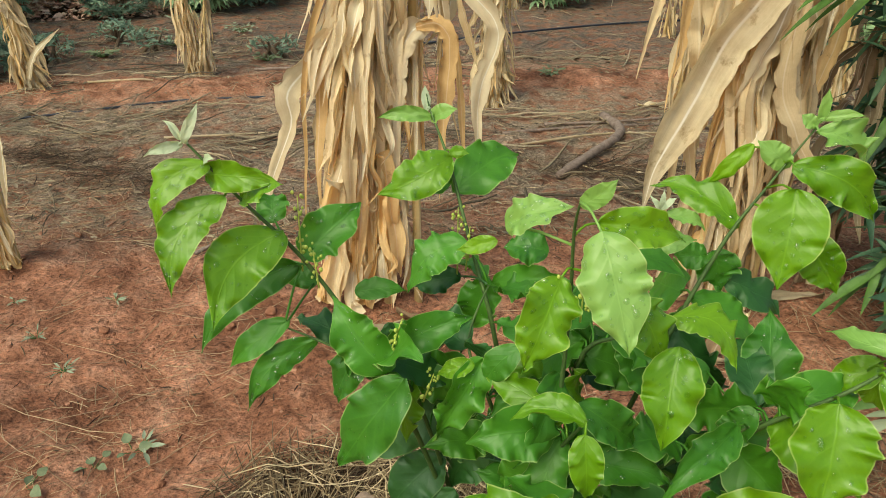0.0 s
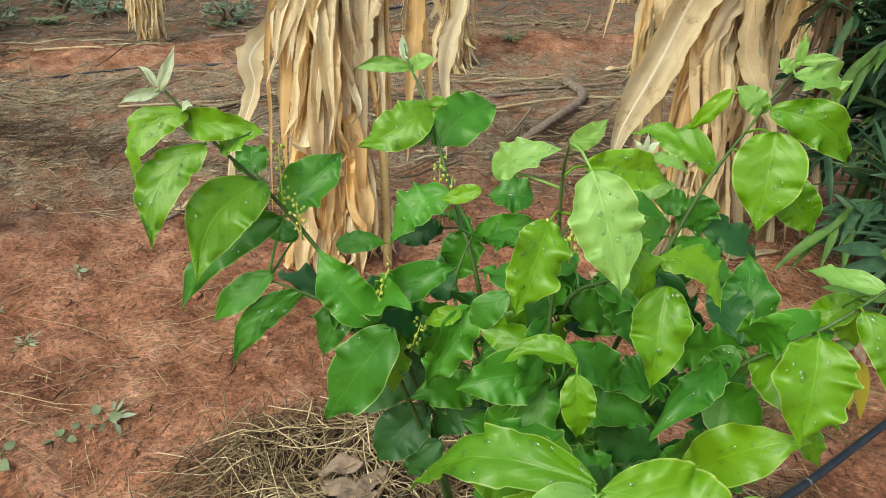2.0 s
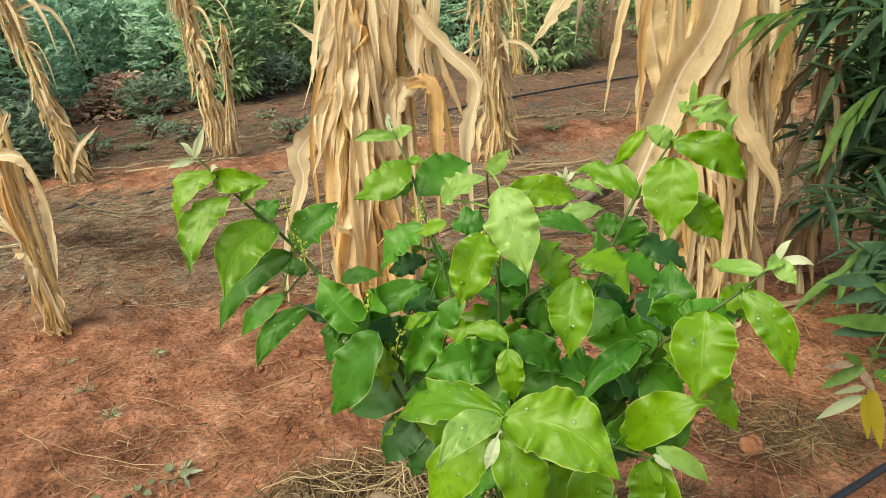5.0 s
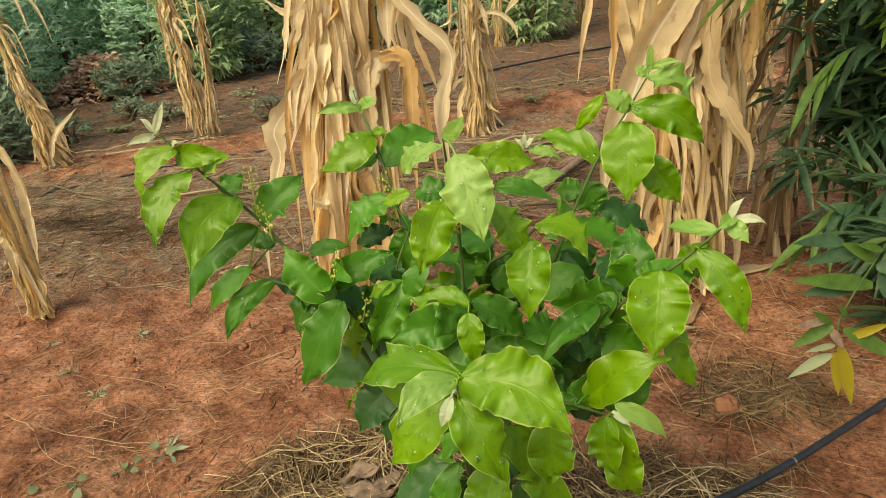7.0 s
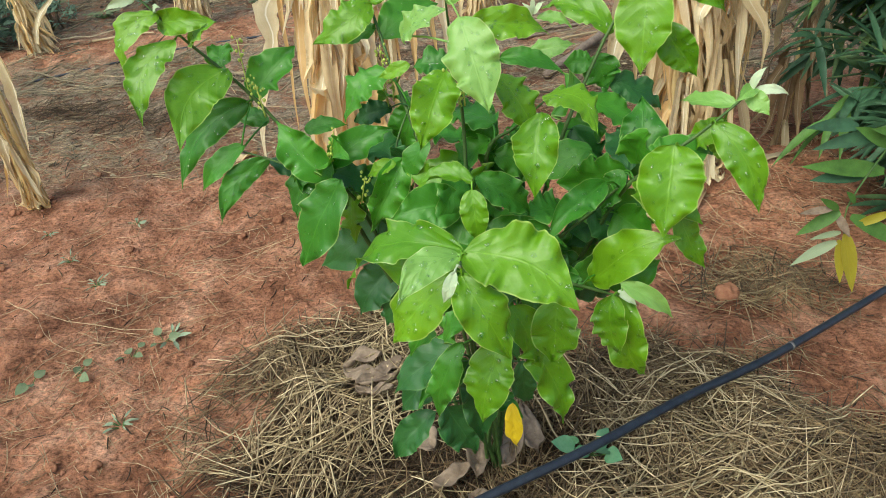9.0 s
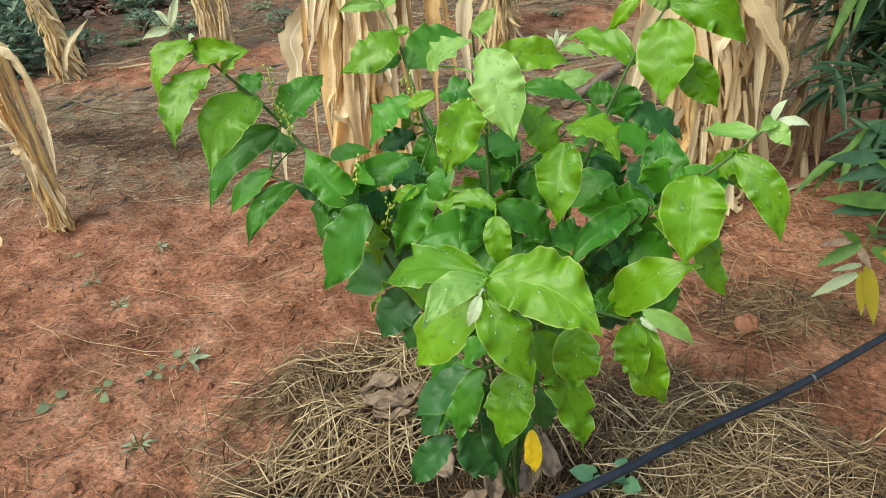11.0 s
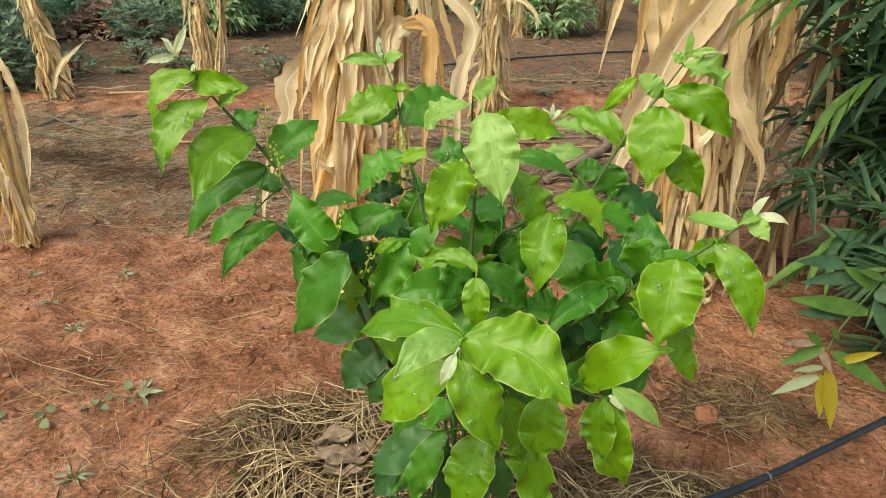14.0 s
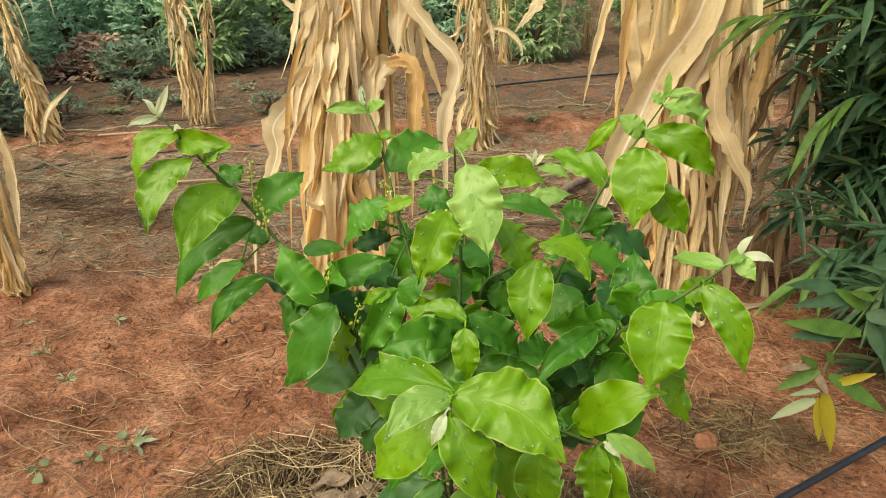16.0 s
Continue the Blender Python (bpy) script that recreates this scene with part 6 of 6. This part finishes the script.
for k in range(60):
    x, y = rc.uniform(-2.2, 0.9), rc.uniform(-0.3, 1.7)
    if float(mulch_amount(x, y)) < 0.1:
        lump("soil_clod", x, y, rc.uniform(0.006, 0.018), CLOD, 200 + k, "small crumb of red soil", "clod", 0.6, "soil clods")


def crumbs(name, count, box, size, mat, seed, label):
    """Crumbs and grit lying loose on the soil."""
    rng = np.random.default_rng(seed)
    bm = bmesh.new()
    bmesh.ops.create_icosphere(bm, subdivisions=1, radius=1)
    base = np.array([q.co for q in bm.verts])
    fs = np.array([[w.index for w in fc.verts] for fc in bm.faces])
    bm.free()
    x, y = rng.uniform(box[0], box[1], count), rng.uniform(box[2], box[3], count)
    r = size[0] + (size[1] - size[0]) * rng.random(count) ** 3
    v = base[None] * (1 + 0.25 * rng.normal(size=(count, len(base), 1))) * r[:, None, None] * np.stack([rng.uniform(0.7, 1.3, count), rng.uniform(0.7, 1.3, count), rng.uniform(0.5, 0.8, count)], -1)[:, None]
    v = v + np.stack([x, y, ground_z(x, y) + 0.2 * r], -1)[:, None]
    f = (np.arange(count)[:, None, None] * len(base) + fs[None]).reshape(-1, 3)
    tagged(mesh_object(name, v.reshape(-1, 3).tolist(), f.tolist(), mat, smooth=False), label, "soil crumbs", kind="stuff")


GRIT = island_material("soil_grit", [(0.18, 0.085, 0.052), (0.33, 0.16, 0.105), (0.26, 0.12, 0.075), (0.38, 0.19, 0.125), (0.42, 0.23, 0.16)], 0.95, 60, 0.1)
crumbs("soil_grit", 9000, (-2.4, 1.1, -0.4, 2.0), (0.001, 0.0075), GRIT, 55, "loose crumbs and grit of red soil")


def flat_leaf(name, x, y, ln, wd, turn, lift, mat, seed, label, category, group="", curl=0.012):
    """A dead leaf, curled at its rim, lying on the ground."""
    rng = np.random.default_rng(seed)
    nu, nv = 10, 6
    u, v = np.linspace(0, 1, nu + 1), np.linspace(-1, 1, nv + 1)
    U, V = np.meshgrid(u, v, indexing="ij")
    half = wd / 2 * np.maximum(np.sin(np.pi * U ** 0.8) ** 0.7, 0.03) * (1 + 0.2 * lattice_noise(U * 6 + seed, V * 2, 1.0, seed))
    c, s = math.cos(turn), math.sin(turn)
    X, Y = (U - 0.5) * ln, V * half
    wx, wy = x + c * X - s * Y, y + s * X + c * Y
    Z = ground_z(wx, wy) + lift + curl * np.abs(V) ** 2 * (0.6 + 0.5 * lattice_noise(U * 5, V * 3 + seed, 1.0, 2)) + 0.5 * curl * (U - 0.5) ** 2 + 0.011 * lattice_noise(U * 5, V * 2.5, 1.0, seed)
    P = np.stack([wx - x, wy - y, Z - gz(x, y)], -1)
    m = nv + 1
    fs = [(i * m + j, (i + 1) * m + j, (i + 1) * m + j + 1, i * m + j + 1) for i in range(nu) for j in range(nv)]
    ob = mesh_object(name, P.reshape(-1, 3).tolist(), fs, mat, None, np.stack([U, (V + 1) / 2], -1).reshape(-1, 2).tolist())
    ob.location = (x, y, gz(x, y))
    sol = ob.modifiers.new("thickness", "SOLIDIFY")
    sol.thickness = 0.0008
    return tagged(ob, label, category, group)


for k, (x, y, ln, wd, turn, lift) in enumerate(((-0.34, 0.24, 0.075, 0.04, 0.1, 0.055), (-0.325, 0.195, 0.085, 0.034, -0.25, 0.05), (-0.29, 0.165, 0.07, 0.03, 0.5, 0.05), (-0.275, 0.215, 0.06, 0.028, 0.9, 0.05),
                                                (-0.28, 0.12, 0.07, 0.025, -0.1, 0.05), (0.03, 0.07, 0.09, 0.035, 1.9, 0.05), (-0.1, -0.05, 0.07, 0.032, 0.7, 0.045), (-0.02, -0.115, 0.085, 0.04, -0.4, 0.045),
                                                (-0.06, -0.0, 0.07, 0.03, 1.6, 0.045), (0.0, 0.04, 0.08, 0.03, 1.2, 0.045), (-0.33, 0.6, 0.12, 0.06, 0.2, 0.01), (-0.17, 0.03, 0.06, 0.04, 2.4, 0.05))):
    flat_leaf("dead_leaf", x, y, ln * 1.2, wd * 1.25, turn, lift + 0.006, DEADLEAF, 300 + k, "curled grey brown dead leaf on straw", "dead leaf", "dead leaves on the mulch")
flat_leaf("husk_scrap", -1.13, 1.42, 0.16, 0.035, 0.9, 0.004, HUSK["tan"], 330, "torn scrap of dry corn husk on red soil", "husk scrap", "husk scraps")
for k, (x, y, ln, wd, turn) in enumerate(((0.3, 1.0, 0.2, 0.045, 0.5), (0.38, 0.95, 0.16, 0.04, -0.4), (0.46, 1.05, 0.22, 0.05, 1.1), (0.24, 1.08, 0.15, 0.035, 2.2), (0.35, 1.1, 0.2, 0.04, 0.0), (-0.5, 0.95, 0.16, 0.035, 0.4), (-0.38, 1.0, 0.2, 0.04, -0.6))):
    flat_leaf("husk_scrap", x, y, ln, wd, turn, 0.008, HUSK["grey" if k % 2 else "umber"], 340 + k, "curled dry husk lying at the foot of corn stalks", "husk scrap", "husk scraps", 0.02)
flat_leaf("husk_scrap", 0.5, 3.4, 0.22, 0.07, 0.4, 0.01, HUSK["pale"], 331, "pale scrap of dry husk on field litter", "husk scrap", "husk scraps")
flat_leaf("husk_scrap", 0.72, 1.35, 0.2, 0.05, 0.1, 0.01, HUSK["grey"], 332, "grey scrap of dry husk beside corn stalks", "husk scrap", "husk scraps")


def stick(pts, r0, r1, mat, seed, label, name="fallen_branch"):
    rng = np.random.default_rng(seed)
    p = spline([(x, y, gz(x, y) + r0 + dz) for x, y, dz in pts], 22)
    tv, tf = tube(p, r0, r1, 8, 0.12, rng)
    return tagged(mesh_object(name, tv, tf, mat), label, "branch", "fallen branches")


stick(((-0.01, 2.2, 0), (0.12, 2.42, 0.01), (0.25, 2.68, 0.02), (0.27, 2.9, 0.0), (0.2, 3.1, 0)), 0.02, 0.026, WOOD, 71, "crooked weathered grey brown branch")
stick(((-2.75, 3.06, 0), (-2.5, 3.16, 0), (-2.42, 3.2, 0)), 0.007, 0.004, HUSK["pale"], 72, "pale broken stalk on a soil ridge", "broken_stalk")
stick(((-1.95, 3.6, 0.03), (-1.6, 3.42, 0.02), (-1.35, 3.35, 0)), 0.009, 0.006, WOOD, 73, "thin bare twig on field litter")
stick(((-1.9, 2.35, 0), (-1.4, 2.6, 0), (-0.9, 2.72, 0)), 0.006, 0.004, HUSK["grey"], 74, "flattened grey corn stalk on litter", "broken_stalk")
stick(((-0.3, 2.75, 0), (0.1, 2.95, 0), (0.5, 3.05, 0)), 0.008, 0.005, WOOD, 75, "grey rotten stalk on litter", "broken_stalk")
stick(((-0.2, 2.6, 0), (0.2, 2.78, 0), (0.75, 2.9, 0)), 0.006, 0.005, HUSK["grey"], 76, "grey rotten stalk on litter", "broken_stalk")
stick(((-0.1, 2.9, 0.01), (0.3, 3.05, 0.01), (0.8, 3.3, 0)), 0.009, 0.004, WOOD, 77, "dark rotten stalk on litter", "broken_stalk")
stick(((-1.21, 1.28, 0), (-1.16, 1.38, 0), (-1.14, 1.5, 0)), 0.007, 0.005, WOOD, 78, "short dry twig standing in red soil")


# heap of reddish dead leaves by the bushes
hr = np.random.default_rng(33)
n = 1500
g, q = hr.uniform(0, 6.283, n), hr.random(n) ** 0.55
edge = 1 + 0.35 * lattice_noise(g * 1.3, 0 * g, 1.0, 5)
hx, hy = -4.4 + np.cos(g) * q * 0.64 * edge, 5.55 + np.sin(g) * q * 0.42 * edge
hz = ground_z(hx, hy) + (0.4 + 0.12 * lattice_noise(hx, hy, 6.0, 8)) * np.clip(1 - q ** 1.3, 0, 1) * hr.uniform(0.85, 1, n)
way = np.stack([hr.normal(size=n), hr.normal(size=n), hr.uniform(-0.25, 0.25, n)], -1)
hv, hf = blades(np.stack([hx, hy, hz], -1), way, np.stack([hr.normal(size=n) * 0.4, hr.normal(size=n) * 0.4 - 0.4, np.ones(n)], -1), hr.uniform(0.04, 0.1, n), hr.uniform(0.02, 0.05, n), hr.uniform(-0.3, 0.3, n), 4, 0.35)
tagged(mesh_object("leaf_heap", hv, hf, PILE), "heap of reddish brown dead leaves", "leaf heap", kind="stuff")


# ---- weeds ----
def weed(x, y, size, count, seed, mat, label, rise=0.35, slim=0.55, dz=0.0):
    rng = np.random.default_rng(seed)
    z = gz(x, y) + dz
    g = rng.uniform(0, 6.283, count)
    way = np.stack([np.cos(g), np.sin(g), rng.uniform(0.1, 1.0, count) * rise], -1)
    org = np.array((x, y, z + size * 0.15)) + way * rng.uniform(0.1, 0.7, (count, 1)) * size * (1, 1, 0.8)
    ln = rng.uniform(0.45, 0.9, count) * min(size, 0.055)
    plant = thing("weed", label, "weed", "weeds", at=(x, y, z))
    for o in org:
        sv, sf = tube(spline([(x, y, z - 0.004), o], 4), 0.0014, 0.0009, 4)
        part("stalk", sv, sf, STEM, plant)
    bv, bf = blades(org, way, np.tile((0, -0.3, 1.0), (count, 1)) + rng.normal(size=(count, 3)) * 0.3, ln, ln * slim, rng.uniform(0.0, 0.3, count), 9, 0.12)
    part("leaves", bv, bf, mat, plant, kind="stuff")


for k, (x, y, s, c, mat, slim) in enumerate(((-0.985, 0.335, 0.046, 4, WEED, 0.8), (-0.93, 0.4, 0.036, 3, WEED, 0.8), (-0.91, 0.41, 0.045, 8, WEED_GREY, 0.3), (-1.085, 0.25, 0.042, 3, WEED, 0.8),
                                             (-1.31, 0.16, 0.036, 3, WEED, 0.8), (-1.18, 0.21, 0.042, 3, WEED, 0.8), (-0.885, 0.11, 0.036, 14, WEED_GREY, 0.25), (-1.25, 0.62, 0.036, 12, WEED_GREY, 0.2),
                                             (-1.42, 0.75, 0.036, 12, WEED_GREY, 0.2), (-1.3, 0.95, 0.036, 10, WEED_GREY, 0.22), (-2.05, 4.05, 0.14, 44, WEED, 0.4), (-1.6, 0.9, 0.036, 9, WEED_GREY, 0.2),
                                             (-0.1, 3.75, 0.1, 34, WEED, 0.4), (-3.2, 3.9, 0.16, 50, WEED, 0.5), (-2.9, 4.3, 0.16, 50, WEED_GREY, 0.4), (-2.6, 4.9, 0.18, 50, WEED_GREY, 0.4), (-3.5, 4.7, 0.2, 60, WEED, 0.35), (-3.9, 4.3, 0.18, 60, WEED, 0.4), (-3.2, 5.1, 0.22, 60, WEED_GREY, 0.35), (-1.9, 5.0, 0.16, 50, WEED, 0.4), (-4.1, 3.5, 0.2, 60, WEED, 0.35), (-3.7, 3.0, 0.16, 40, WEED_GREY, 0.4))):
    weed(x, y, s, c, 400 + k, mat, "small green weed on bare red soil" if k < 12 else "leafy weed on field litter", slim=slim)
weed(0.143, 0.02, 0.05, 7, 450, WEED_TEAL, "small round-leaved weed beside the black hose", 0.9, 0.85, 0.045)
